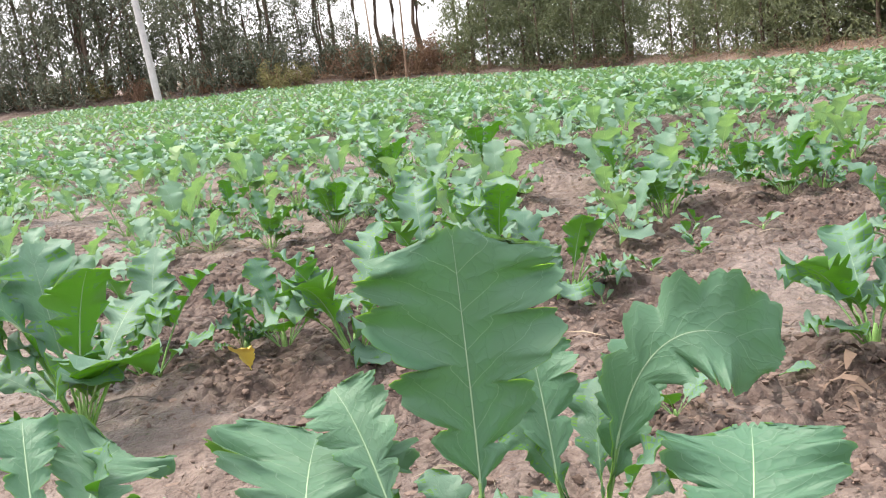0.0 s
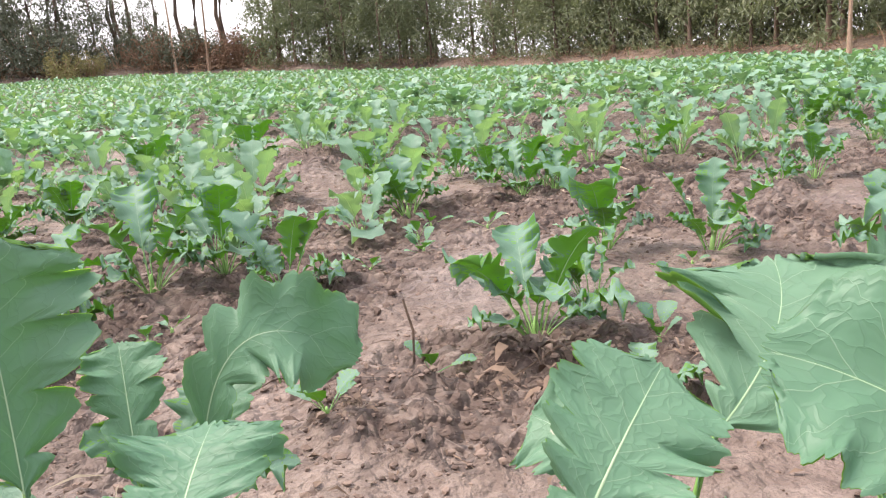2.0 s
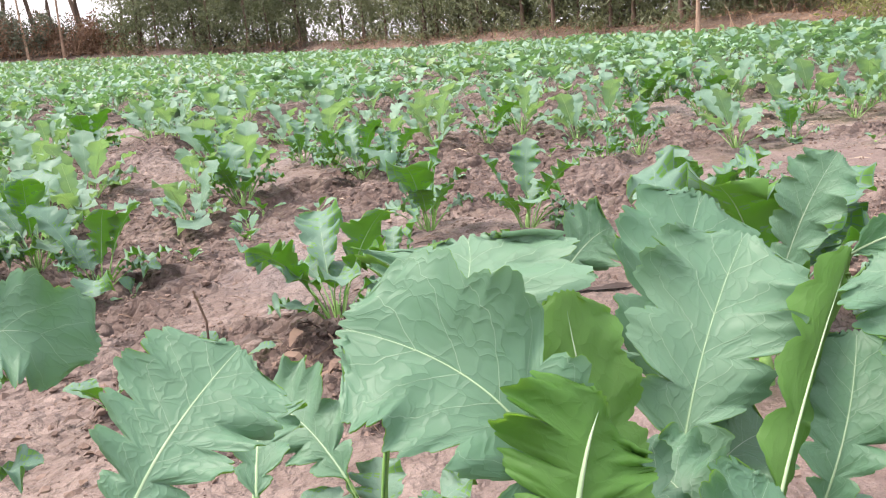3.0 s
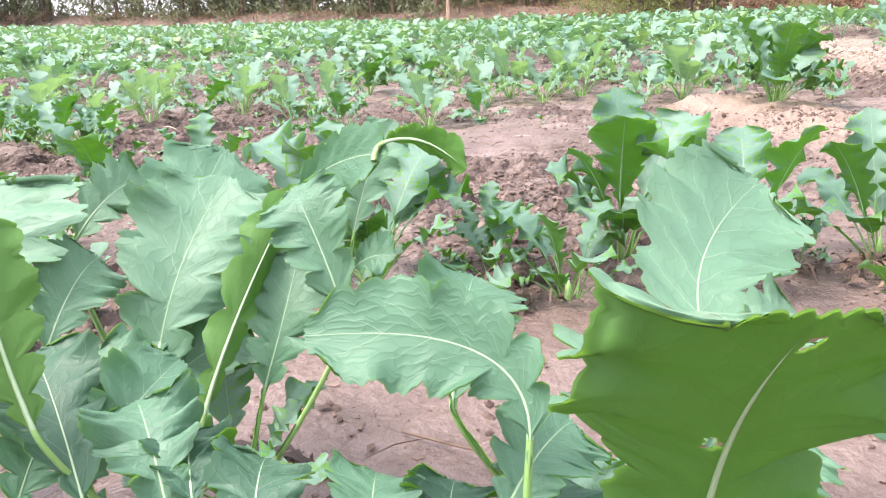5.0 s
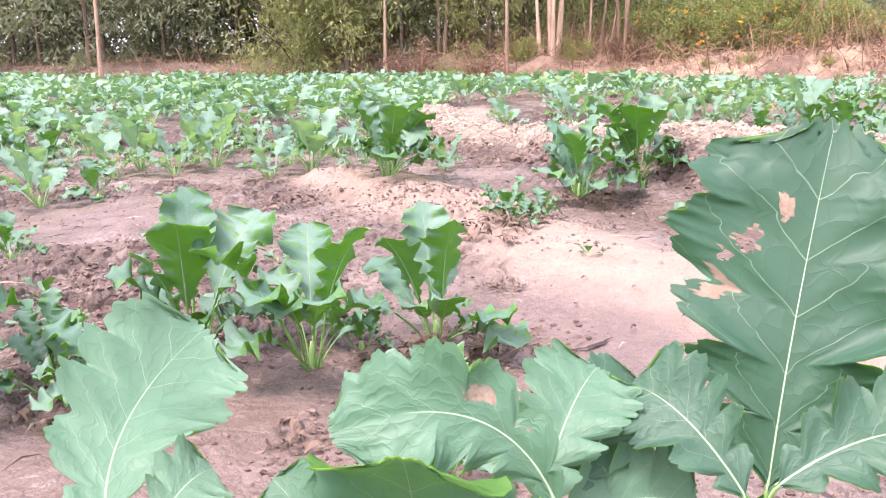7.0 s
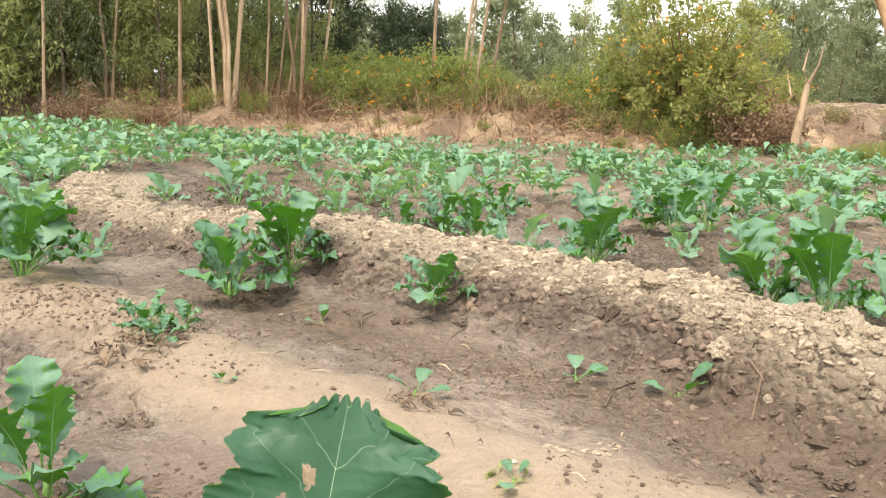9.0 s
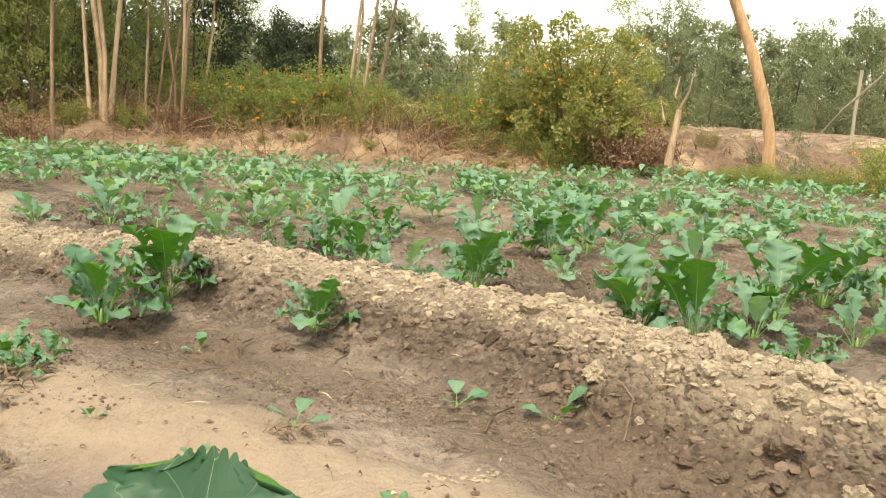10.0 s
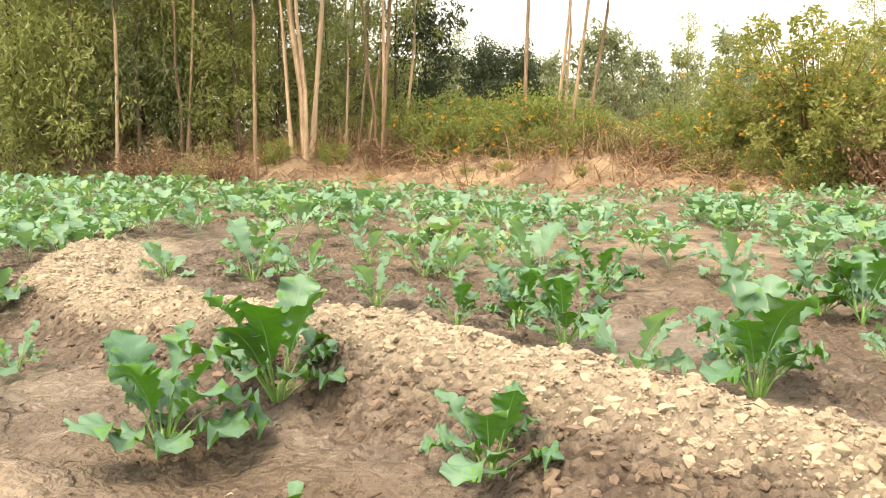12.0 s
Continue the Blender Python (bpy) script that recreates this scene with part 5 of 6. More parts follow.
close_leaf(plant, 1081, (0.927, 0.662, 0.029), (0.860, 0.656, 0.141), (0.793, 0.650, 0.200), 0.034, (-0.550, -0.788, 0.527), 0.2, 0.45, 0.4, 0.0, 1.0, 0)
close_leaf(plant, 1082, (0.964, 0.657, 0.064), (0.977, 0.627, 0.084), (0.991, 0.597, 0.088), 0.032, (-0.629, -0.711, 0.564), 0.2, 0.45, 0.4, 0.0, 1.0, 0)
plant = close_plant(0.582, 0.229)
close_leaf(plant, 1100, (0.609, 0.330, 0.142), (0.665, 0.413, 0.203), (0.740, 0.484, 0.268), 0.060, (-0.305, -0.919, 0.501), 0.15, 0.4, 0.5, 0.0, 1.0, 0)
close_leaf(plant, 1101, (0.617, 0.266, 0.113), (0.666, 0.293, 0.179), (0.740, 0.331, 0.254), 0.023, (0.353, 0.878, 0.376), 0.5, 0.45, 0.4, 0.0, 1.0, 0)
close_leaf(plant, 1102, (0.740, 0.331, 0.252), (0.754, 0.281, 0.279), (0.764, 0.228, 0.290), 0.026, (-0.485, -0.857, 0.424), 0.2, 0.15, 0.2, 0.0, 0.05, 0)
close_leaf(plant, 1103, (0.766, 0.230, 0.299), (0.774, 0.192, 0.302), (0.781, 0.154, 0.286), 0.016, (0.573, 0.805, 0.545), 0.2, 0.45, 0.2, 0.0, 0.05, 0)
close_leaf(plant, 1104, (0.592, 0.475, 0.210), (0.629, 0.489, 0.241), (0.666, 0.503, 0.252), 0.031, (-0.241, -0.952, 0.437), 0.2, 0.45, 0.4, 0.0, 0.4, 0)
close_leaf(plant, 1105, (0.499, 0.211, 0.163), (0.492, 0.236, 0.224), (0.491, 0.258, 0.290), 0.031, (0.107, 0.945, 0.392), 0.2, 0.45, 0.4, 0.0, 1.0, 0)
close_leaf(plant, 1106, (0.527, 0.226, 0.113), (0.555, 0.220, 0.152), (0.599, 0.246, 0.168), 0.034, (-0.214, -0.882, 0.670), 0.3, 0.6, 0.4, 0.0, 1.0, 0)
close_leaf(plant, 1107, (0.539, 0.379, 0.151), (0.567, 0.395, 0.190), (0.594, 0.411, 0.208), 0.035, (-0.185, -0.941, 0.532), 0.2, 0.45, 0.4, 0.0, 0.4, 0)
close_leaf(plant, 1108, (0.485, 0.244, 0.102), (0.506, 0.257, 0.134), (0.526, 0.270, 0.150), 0.040, (-0.116, -0.904, 0.662), 0.2, 0.7, 0.4, 0.0, 1.0, 0)
close_leaf(plant, 1109, (0.550, 0.141, 0.118), (0.555, 0.176, 0.150), (0.560, 0.212, 0.162), 0.036, (-0.218, -0.874, 0.685), 0.2, 0.8, 0.4, 0.0, 1.0, 0)
close_leaf(plant, 1110, (0.515, 0.190, 0.116), (0.518, 0.249, 0.162), (0.520, 0.308, 0.176), 0.038, (-0.138, -0.916, 0.628), 0.2, 0.6, 0.4, 0.0, 1.0, 1)
close_leaf(plant, 1111, (0.570, 0.230, 0.125), (0.565, 0.267, 0.156), (0.559, 0.303, 0.166), 0.033, (-0.206, -0.905, 0.621), 0.2, 0.7, 0.4, 0.0, 1.0, 0)
close_leaf(plant, 1112, (0.562, 0.134, 0.124), (0.572, 0.162, 0.141), (0.583, 0.190, 0.143), 0.029, (-0.251, -0.855, 0.704), 0.2, 0.7, 0.4, 0.0, 1.0, 1)
close_leaf(plant, 1113, (0.560, 0.042, 0.139), (0.577, 0.071, 0.157), (0.595, 0.100, 0.157), 0.029, (-0.232, -0.860, 0.705), 0.2, 0.6, 0.4, 0.0, 1.0, 1)
close_leaf(plant, 1114, (0.604, 0.006, 0.136), (0.623, 0.033, 0.150), (0.642, 0.060, 0.148), 0.027, (-0.331, -0.810, 0.733), 0.2, 0.45, 0.4, 0.0, 1.0, 0)
plant = close_plant(0.669, -0.017)
close_leaf(plant, 1120, (0.643, -0.003, 0.121), (0.658, 0.015, 0.138), (0.674, 0.032, 0.143), 0.028, (-0.399, -0.767, 0.753), 0.2, 0.6, 0.4, 0.0, 1.0, 1)
close_leaf(plant, 1121, (0.677, -0.032, 0.118), (0.704, -0.010, 0.134), (0.730, 0.011, 0.134), 0.035, (-0.486, -0.712, 0.757), 0.2, 0.5, 0.4, 0.0, 1.0, 1)
close_leaf(plant, 1122, (0.681, -0.024, 0.187), (0.674, 0.007, 0.227), (0.611, 0.063, 0.236), 0.031, (-0.580, -0.709, 0.652), 0.2, 0.35, 0.4, 0.0, 1.0, 0)
close_leaf(plant, 1123, (0.675, -0.010, 0.144), (0.703, -0.005, 0.165), (0.731, 0.000, 0.172), 0.034, (-0.596, -0.625, 0.754), 0.2, 0.45, 0.4, 0.0, 1.0, 0)
plant = close_plant(0.728, -0.097)
close_leaf(plant, 1140, (0.675, -0.129, 0.175), (0.655, -0.154, 0.246), (0.614, -0.208, 0.318), 0.060, (0.603, 0.663, 0.257), 0.15, 0.6, 0.3, 0.0, 1.0, 0, (0.52, 0.12, 0.05, 1), (0.9, -0.1, 0.04, 1))
close_leaf(plant, 1141, (0.780, -0.065, 0.107), (0.810, -0.066, 0.141), (0.839, -0.066, 0.157), 0.036, (-0.666, -0.577, 0.723), 0.2, 0.5, 0.4, 0.0, 1.0, 0)
plant = close_plant(0.793, 0.006)
close_leaf(plant, 1160, (0.834, -0.011, 0.186), (0.894, 0.043, 0.221), (0.982, 0.066, 0.255), 0.060, (-0.589, -0.737, 0.581), 0.15, 0.35, 0.3, 0.0, 1.0, 0)
close_leaf(plant, 1161, (0.849, -0.031, 0.178), (0.880, -0.023, 0.194), (0.911, -0.016, 0.194), 0.028, (-0.611, -0.681, 0.653), 0.2, 0.45, 0.4, 0.0, 1.0, 0)
close_leaf(plant, 1162, (0.696, 0.061, 0.173), (0.721, 0.082, 0.210), (0.746, 0.103, 0.227), 0.037, (-0.340, -0.862, 0.626), 0.2, 0.45, 0.4, 0.0, 1.0, 0)
plant = close_plant(0.940, -0.129)
close_leaf(plant, 1180, (0.909, -0.185, 0.121), (0.897, -0.194, 0.201), (0.854, -0.218, 0.277), 0.057, (-0.822, -0.401, 0.654), 0.1, 0.4, 0.3, 0.0, 1.0, 0)
close_leaf(plant, 1181, (0.971, -0.072, 0.083), (0.973, -0.040, 0.130), (0.975, -0.008, 0.154), 0.033, (-0.737, -0.535, 0.663), 0.2, 0.5, 0.4, 0.0, 1.0, 0)
plant = close_plant(0.974, -0.236)
close_leaf(plant, 1200, (0.949, -0.250, 0.218), (0.930, -0.210, 0.267), (0.879, -0.154, 0.268), 0.037, (-0.836, -0.435, 0.584), 0.2, 0.45, 0.4, 0.3, 1.0, 0, (0.5, 0.45, 0.15, 0), (0.3, 0.5, 0.05, 1))
close_leaf(plant, 1201, (1.000, -0.237, 0.197), (1.048, -0.238, 0.228), (1.096, -0.239, 0.234), 0.039, (-0.887, -0.311, 0.590), 0.2, 0.45, 0.4, 0.0, 1.0, 1)
close_leaf(plant, 1202, (0.984, -0.226, 0.179), (1.015, -0.260, 0.194), (1.047, -0.293, 0.187), 0.037, (-0.865, -0.284, 0.664), 0.2, 0.45, 0.4, 0.0, 1.0, 0)
close_leaf(plant, 1203, (0.963, -0.229, 0.199), (1.006, -0.227, 0.242), (1.050, -0.226, 0.260), 0.038, (-0.804, -0.409, 0.681), 0.2, 0.45, 0.4, 0.0, 1.0, 0)
plant = close_plant(1.064, -0.331)
close_leaf(plant, 1220, (1.128, -0.319, 0.165), (1.175, -0.319, 0.273), (1.230, -0.324, 0.400), 0.096, (-0.929, -0.199, 0.561), 0.12, 0.4, 0.38, 0.0, 1.0, 1, (0.66, -0.42, 0.07, 1), (0.6, -0.6, 0.04, 1), (0.55, 0.82, 0.12, 1), (0.5, -0.75, 0.11, 0), (0.77, -0.25, 0.06, 0), (0.46, 0.75, 0.06, 0))
close_leaf(plant, 1221, (1.036, -0.343, 0.217), (1.065, -0.384, 0.245), (1.094, -0.426, 0.247), 0.039, (-0.900, -0.117, 0.670), 0.2, 0.45, 0.4, 0.0, 1.0, 1)
close_leaf(plant, 1222, (1.027, -0.330, 0.210), (1.039, -0.291, 0.243), (1.052, -0.252, 0.254), 0.037, (-0.858, -0.289, 0.676), 0.2, 0.45, 0.4, 0.0, 1.0, 1)
k = 0
for group_of in (NORTH, NORTHEAST, EAST, BEYOND):
    for x, y, tall, spread in group_of:
        k += 1
        mustard(x, y, tall, spread, k)
for x, y, tall in ((0.25, 0.97, 0.06), (2.06, 0.02, 0.04), (2.0, 0.55, 0.05), (2.2, 0.3, 0.035), (1.95, 0.95, 0.05), (0.55, 1.85, 0.05), (0.75, 2.0, 0.05), (0.42, 1.75, 0.04), (0.9, 1.35, 0.05), (2.9, 0.35, 0.05), (1.15, 1.05, 0.05), (1.35, 0.95, 0.04), (1.5, 1.15, 0.05), (1.1, 0.98, 0.035), (2.33, -0.09, 0.08), (2.65, -0.41, 0.08), (2.57, -0.65, 0.09), (1.93, -0.37, 0.05)):
    k += 1
    seedling(x, y, tall, k)


r3 = random.Random(44)
for q in range(34):
    x, y = r3.uniform(-0.5, 2.3), r3.uniform(0.95, 3.2)
    if math.hypot(x - 0.3, y + 0.2) > 1.25:
        seedling(x, y, r3.uniform(0.03, 0.06), 900 + q, "tiny mustard seedling in the crumbly soil")


# ---- the rest of the field ----
def field_spots():
    """Where further plants stand: broken drill rows, thinner on the silt, none on the ridge."""
    r = random.Random(99)
    taken = [(p[0], p[1]) for g in (NORTH, NORTHEAST, EAST, BEYOND) for p in g] + CLOSE
    spots = []
    for i in range(-60, 75):
        for j in range(0, 150):
            x = i * 0.235 + r.gauss(0, 0.065)
            y = -4.5 + j * 0.235 + r.gauss(0, 0.065)
            u = r.random()
            d = math.hypot(x - 0.3, y + 0.2)
            if d > 31 or x < -11 or (y < 1.2 and x < 2.2) or d < 2.2 or (1.3 < x < 2.75 and 1.2 < y < 2.7 and u > 0.06):
                continue
            # kept clear where single plants stand
            if d < 4.6 and (min(math.hypot(x - a, y - b) for a, b in taken) < 0.17 or u > 0.25 + 0.22 * (d - 2.2)):
                continue
            spots.append((x, y, u, d))
    x, y = np.array([s[0] for s in spots]), np.array([s[1] for s in spots])
    de, side, _ = along(x, y, EDGE)
    dr, rs, _ = along(x, y, RIDGE)
    thin = fbm(x, y, 0.8, 2, 15) - np.where((rs < 0) & (x > 2.5) & (dr < 7.5), 0.46 - 0.03 * dr, 0.0)
    keep = (side < 0) & (de > 0.25) & (dr > 0.22) & ~((rs > 0) & (dr < 1.3) & (y < 1.2))
    z = height_of(x, y)
    return [(a, b, h, u, d, n) for (a, b, u, d), h, ok, n in zip(spots, z, keep, thin) if ok and u < (1.3 if a < 2.2 else 1.0) * (0.4 + 0.8 * n) * (0.55 + 0.45 * min(1, max(0, (d - 4) / 4)) if d < 14 else 0.75)]


SPOTS = sorted(field_spots(), key=lambda s: s[4])
PROTO = [mustard(*SPOTS[q][:2], 0.175 + 0.012 * q, 0.24 + 0.02 * q, 500 + q, leaves=10 + q % 3, kind_of=COARSE) for q in range(6)]
r0 = random.Random(12)
N_SINGLE = 210
for q, (x, y, z, u, d, n) in enumerate(SPOTS[6:N_SINGLE]):
    copy_thing(PROTO[q % 6], pose(x, y, z - 0.006, 0, 0, r0.uniform(0, 360)) @ Matrix.Scale(r0.uniform(0.7, 1.1), 4))


def far_crop():
    """The crop too far to tell plant from plant: small folded leaves on short stalks, joined."""
    g = np.random.default_rng(8)
    protos = []
    for q in range(16):
        co, quads, mi, uv = leaf_arrays(600 + q, rows=12 if q < 8 else 4, half=1, petiole=0.45, wide=0.22 if q < 8 else 0.18, up=0.2 + 0.1 * (q % 8), bend=0.8, fold=0.3, ruffle=0.6, depth=0.45, tooth=0.1, rib=0, under=0)
        protos.append((co, quads))
    all_co, all_q, shade, n = [], [], [], 0
    for x, y, z, u, d, thin in SPOTS[N_SINGLE:]:
        near = d < 8.5
        m = 9 if near else (7 if d < 16 else 5)
        size = g.uniform(0.13, 0.21) if near else g.uniform(0.13, 0.20) * (0.8 + 0.4 * thin)
        lime = 0.45 if g.random() < 0.10 else 0.10
        a0 = g.uniform(0, 6.28)
        for k in range(m):
            co, quads = protos[g.integers(8) + (0 if near else 8)]
            a = a0 + k * 2.4 + g.normal(0, 0.2)
            s = size * g.uniform(0.75, 1.2)
            c, sn = math.cos(a), math.sin(a)
            p = co * s
            all_co.append(np.stack([x + p[:, 0] * c - p[:, 1] * sn, y + p[:, 0] * sn + p[:, 1] * c, z + p[:, 2]], -1))
            all_q.append(quads + n)
            shade.append(np.full(len(quads), int(g.random() < lime)))
            n += len(co)
    me = mesh_from_arrays("distant_mustard_crop", np.concatenate(all_co), np.concatenate(all_q), [FIELD_LEAF, LIME_LEAF], True, np.concatenate(shade))
    tagged(new("distant_mustard_crop", me), "dense green mustard crop filling the far field", "crop", kind="stuff")


far_crop()


# ---- clods on the ridge and the tilled soil ----
def clods(name, mat, spots, label, seed, cuts=2):
    g = np.random.default_rng(seed)
    bm = bmesh.new()
    bmesh.ops.create_icosphere(bm, subdivisions=cuts, radius=1.0)
    base = np.array([v.co[:] for v in bm.verts])
    tris = np.array([[v.index for v in f.verts] for f in bm.faces])
    bm.free()
    co, tq, n = [], [], 0
    for x, y, z, s in spots:
        lump = 1 + 0.28 * np.sin(base @ g.normal(0, 2.2, 3) + g.uniform(0, 6)) + 0.2 * np.sin(base @ g.normal(0, 4.0, 3)) + g.normal(0, 0.06, len(base))
        raw = base * lump[:, None]
        for face in g.normal(size=(6, 3)):
            face /= np.linalg.norm(face)
            raw = raw - np.clip(raw @ face - g.uniform(0.6, 0.9), 0, None)[:, None] * face
        p = raw * s * g.uniform(0.7, 1.25, 3) * [1, 1, 0.75]
        a = g.uniform(0, 6.28)
        c, sn = math.cos(a), math.sin(a)
        co.append(np.stack([x + p[:, 0] * c - p[:, 1] * sn, y + p[:, 0] * sn + p[:, 1] * c, z + p[:, 2] + (0.2 if s < 0.007 else -0.2) * s], -1))
        tq.append(tris + n)
        n += len(base)
    me = mesh_from_arrays(name, np.concatenate(co), np.concatenate(tq), [mat], False)
    tagged(new(name, me), label, "clods", kind="stuff")


def clod_spots(n, line, spread, small, large, seed):
    g = np.random.default_rng(seed)
    pts = []
    for _ in range(n):
        k = g.integers(len(line) - 1)
        f = g.random()
        (ax, ay), (bx, by) = line[k], line[k + 1]
        pts.append((ax + (bx - ax) * f + g.normal(0, spread), ay + (by - ay) * f + g.normal(0, spread), small + (large - small) * g.random() ** 5))
    x, y = np.array([p[0] for p in pts]), np.array([p[1] for p in pts])
    return [(a, b, h, p[2]) for a, b, h, p in zip(x, y, height_of(x, y), pts)]


ridge_spots = clod_spots(15000, RIDGE[1:], 0.125, 0.0035, 0.020, 1)
rs_d, rs_side, _ = along(np.array([q[0] for q in ridge_spots]), np.array([q[1] for q in ridge_spots]), RIDGE)
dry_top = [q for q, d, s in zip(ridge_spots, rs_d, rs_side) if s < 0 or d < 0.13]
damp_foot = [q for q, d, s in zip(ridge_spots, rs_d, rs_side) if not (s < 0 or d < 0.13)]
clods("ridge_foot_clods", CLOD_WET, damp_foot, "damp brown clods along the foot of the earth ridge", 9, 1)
fine_top = [q for q in dry_top if q[3] < 0.0075]
dry_top = [q for q in dry_top if q[3] >= 0.0075]
clods("ridge_crumbs", CLOD, fine_top, "pale dry crumbs of earth on the ridge", 12, 1)
clods("ridge_clods", CLOD, sorted(dry_top, key=lambda q: -q[3])[110::2], "pale dry clods heaped along the earth ridge", 2, 1)
big = np.random.default_rng(16)
big_spots = []
for q in range(60):
    f = big.random()
    px, py = 2.25 + 0.75 * f + big.normal(0, 0.09), -1.35 + 0.75 * f + big.normal(0, 0.09)
    big_spots.append((px, py, ground_at(px, py), 0.012 + 0.026 * big.random() ** 2))
lumps = sorted(dry_top, key=lambda q: -q[3])[:110]


def earth_clod(x, y, z, s, seed, mat=LUMP, label=""):
    """One lump of dry earth, angular and pitted."""
    g = np.random.default_rng(seed)
    bm = bmesh.new()
    bmesh.ops.create_icosphere(bm, subdivisions=4 if s > 0.025 else 3, radius=1.0)
    shift = Vector((seed * 3.7, seed * 1.3, 0.0))
    for v in bm.verts:
        p = v.co.copy()
        v.co = p * (1 + 0.45 * noise.noise(p * 1.3 + shift) + 0.28 * noise.noise(p * 3.1 + shift))
    # a few broken faces
    for face in g.normal(size=(5, 3)):
        face = Vector(face).normalized()
        limit = g.uniform(0.6, 0.9)
        for v in bm.verts:
            v.co = v.co - face * max(0.0, v.co.dot(face) - limit)
    # crumbled skin
    for v in bm.verts:
        p = v.co.copy()
        v.co = p * (1 + 0.16 * noise.noise(p * 5.0 + shift) + 0.10 * noise.noise(p * 11.0 - shift) + 0.04 * g.normal())
    me = bpy.data.meshes.new("earth_clod")
    bm.to_mesh(me)
    bm.free()
    me.materials.append(mat)
    ob = new("earth_clod", me)
    ob.matrix_world = pose(x, y, z - 0.05 * s, 0, 0, seed * 47.0) @ Matrix.Diagonal((s * g.uniform(0.8, 1.4), s * g.uniform(0.7, 1.1), s * g.uniform(0.6, 0.95), 1))
    tagged(ob, label or "large pale lump of dry earth on the ridge" if label or s > 0.02 else "pale clod of dry earth on the ridge", "clod", "clods on the ridge")


for q, spot in enumerate(big_spots + lumps):
    earth_clod(*spot, q)
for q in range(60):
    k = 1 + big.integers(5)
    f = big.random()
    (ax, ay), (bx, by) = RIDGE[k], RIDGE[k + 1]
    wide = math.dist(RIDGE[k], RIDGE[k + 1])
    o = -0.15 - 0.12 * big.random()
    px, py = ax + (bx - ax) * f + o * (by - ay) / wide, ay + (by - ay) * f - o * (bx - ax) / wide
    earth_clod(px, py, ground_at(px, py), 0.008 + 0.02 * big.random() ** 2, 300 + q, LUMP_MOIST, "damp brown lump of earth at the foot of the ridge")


for q, (px, py, size) in enumerate(((2.31, -1.10, 0.046), (2.24, -0.93, 0.032), (2.22, -1.03, 0.03), (2.20, -0.80, 0.026), (2.16, -1.12, 0.03), (2.30, -0.88, 0.022), (2.12, -0.95, 0.016), (2.95, 0.12, 0.03), (2.99, 0.30, 0.028), (2.93, 0.36, 0.02), (2.96, -0.05, 0.022))):
    earth_clod(px, py, ground_at(px, py), size, 500 + q, LUMP_MOIST, "brown lump of moist earth broken from the ridge")


def litter(name, mat, n, share, label, seed):
    """Dead leaf bits, straw and root ends on the soil; share: how many of them are straws."""
    g = np.random.default_rng(seed)
    x, y = g.uniform(-1.0, 4.2, n), g.uniform(-1.3, 4.0, n)
    z = height_of(x, y) + 0.003
    a = g.uniform(0, 6.28, n)
    straw = g.random(n) < share
    ln = np.where(straw, g.uniform(0.02, 0.09, n), g.uniform(0.006, 0.02, n))
    w = np.where(straw, 0.0014, ln * g.uniform(0.3, 0.7, n))
    dx, dy = np.cos(a), np.sin(a)
    lift = g.uniform(0.0, 0.012, n)
    co = np.stack([
        np.stack([x - dx * ln / 2, y - dy * ln / 2, z], -1),
        np.stack([x + dy * w / 2, y - dx * w / 2, z + lift], -1),
        np.stack([x + dx * ln / 2, y + dy * ln / 2, z + 0.3 * lift], -1),
        np.stack([x - dy * w / 2, y + dx * w / 2, z + 0.7 * lift], -1)], 1)
    me = mesh_from_arrays(name, co.reshape(-1, 3), np.arange(n * 4).reshape(-1, 4), [mat], False)
    tagged(new(name, me), label, "litter", kind="stuff")


litter("soil_litter", LITTER, 4200, 0.3, "dead leaf bits and straw strewn on the soil", 31)
litter("pale_straw", STRAW, 420, 0.75, "pale bits of dry straw on the soil", 33)


def twig(points, radius, label="thin dry twig lying on the soil"):
    bm = bmesh.new()
    pts = [(x, y, ground_at(x, y) + h) for x, y, h in points]
    tube(bm, pts, [radius * (1 - 0.5 * k / len(pts)) for k in range(len(pts))], 6)
    tagged(new("twig", finish(bm, "twig", [LITTER])), label, "twig", "twigs on the soil")


for points, radius in (
    (((0.384, 1.10, 0.0), (0.386, 1.095, 0.05), (0.375, 1.09, 0.10)), 0.0024),
    (((0.395, 1.10, 0.0), (0.41, 1.10, 0.04)), 0.003),
    (((0.50, 1.04, 0.004), (0.58, 1.06, 0.008), (0.66, 1.10, 0.004)), 0.0025),
    (((1.62, 0.24, 0.004), (1.72, 0.27, 0.012), (1.84, 0.26, 0.005)), 0.004),
    (((1.50, 0.22, 0.004), (1.60, 0.19, 0.010), (1.74, 0.21, 0.004)), 0.003),
) + (
    (((2.62, -0.55, 0.01), (2.58, -0.50, 0.012), (2.50, -0.49, 0.005)), 0.004),
    (((2.66, -0.72, 0.01), (2.60, -0.72, 0.015), (2.52, -0.75, 0.005)), 0.003),
    (((2.60, -0.80, 0.01), (2.54, -0.82, 0.012), (2.46, -0.80, 0.0)), 0.003),
    (((2.98, 0.22, 0.01), (2.94, 0.24, 0.015), (2.88, 0.22, 0.0)), 0.003),
    (((0.84, 0.20, 0.003), (0.86, 0.26, 0.010), (0.83, 0.34, 0.003)), 0.002),
    (((2.35, 0.60, 0.01), (2.42, 0.56, 0.02), (2.50, 0.62, 0.005)), 0.003),
):
    twig(points, radius)


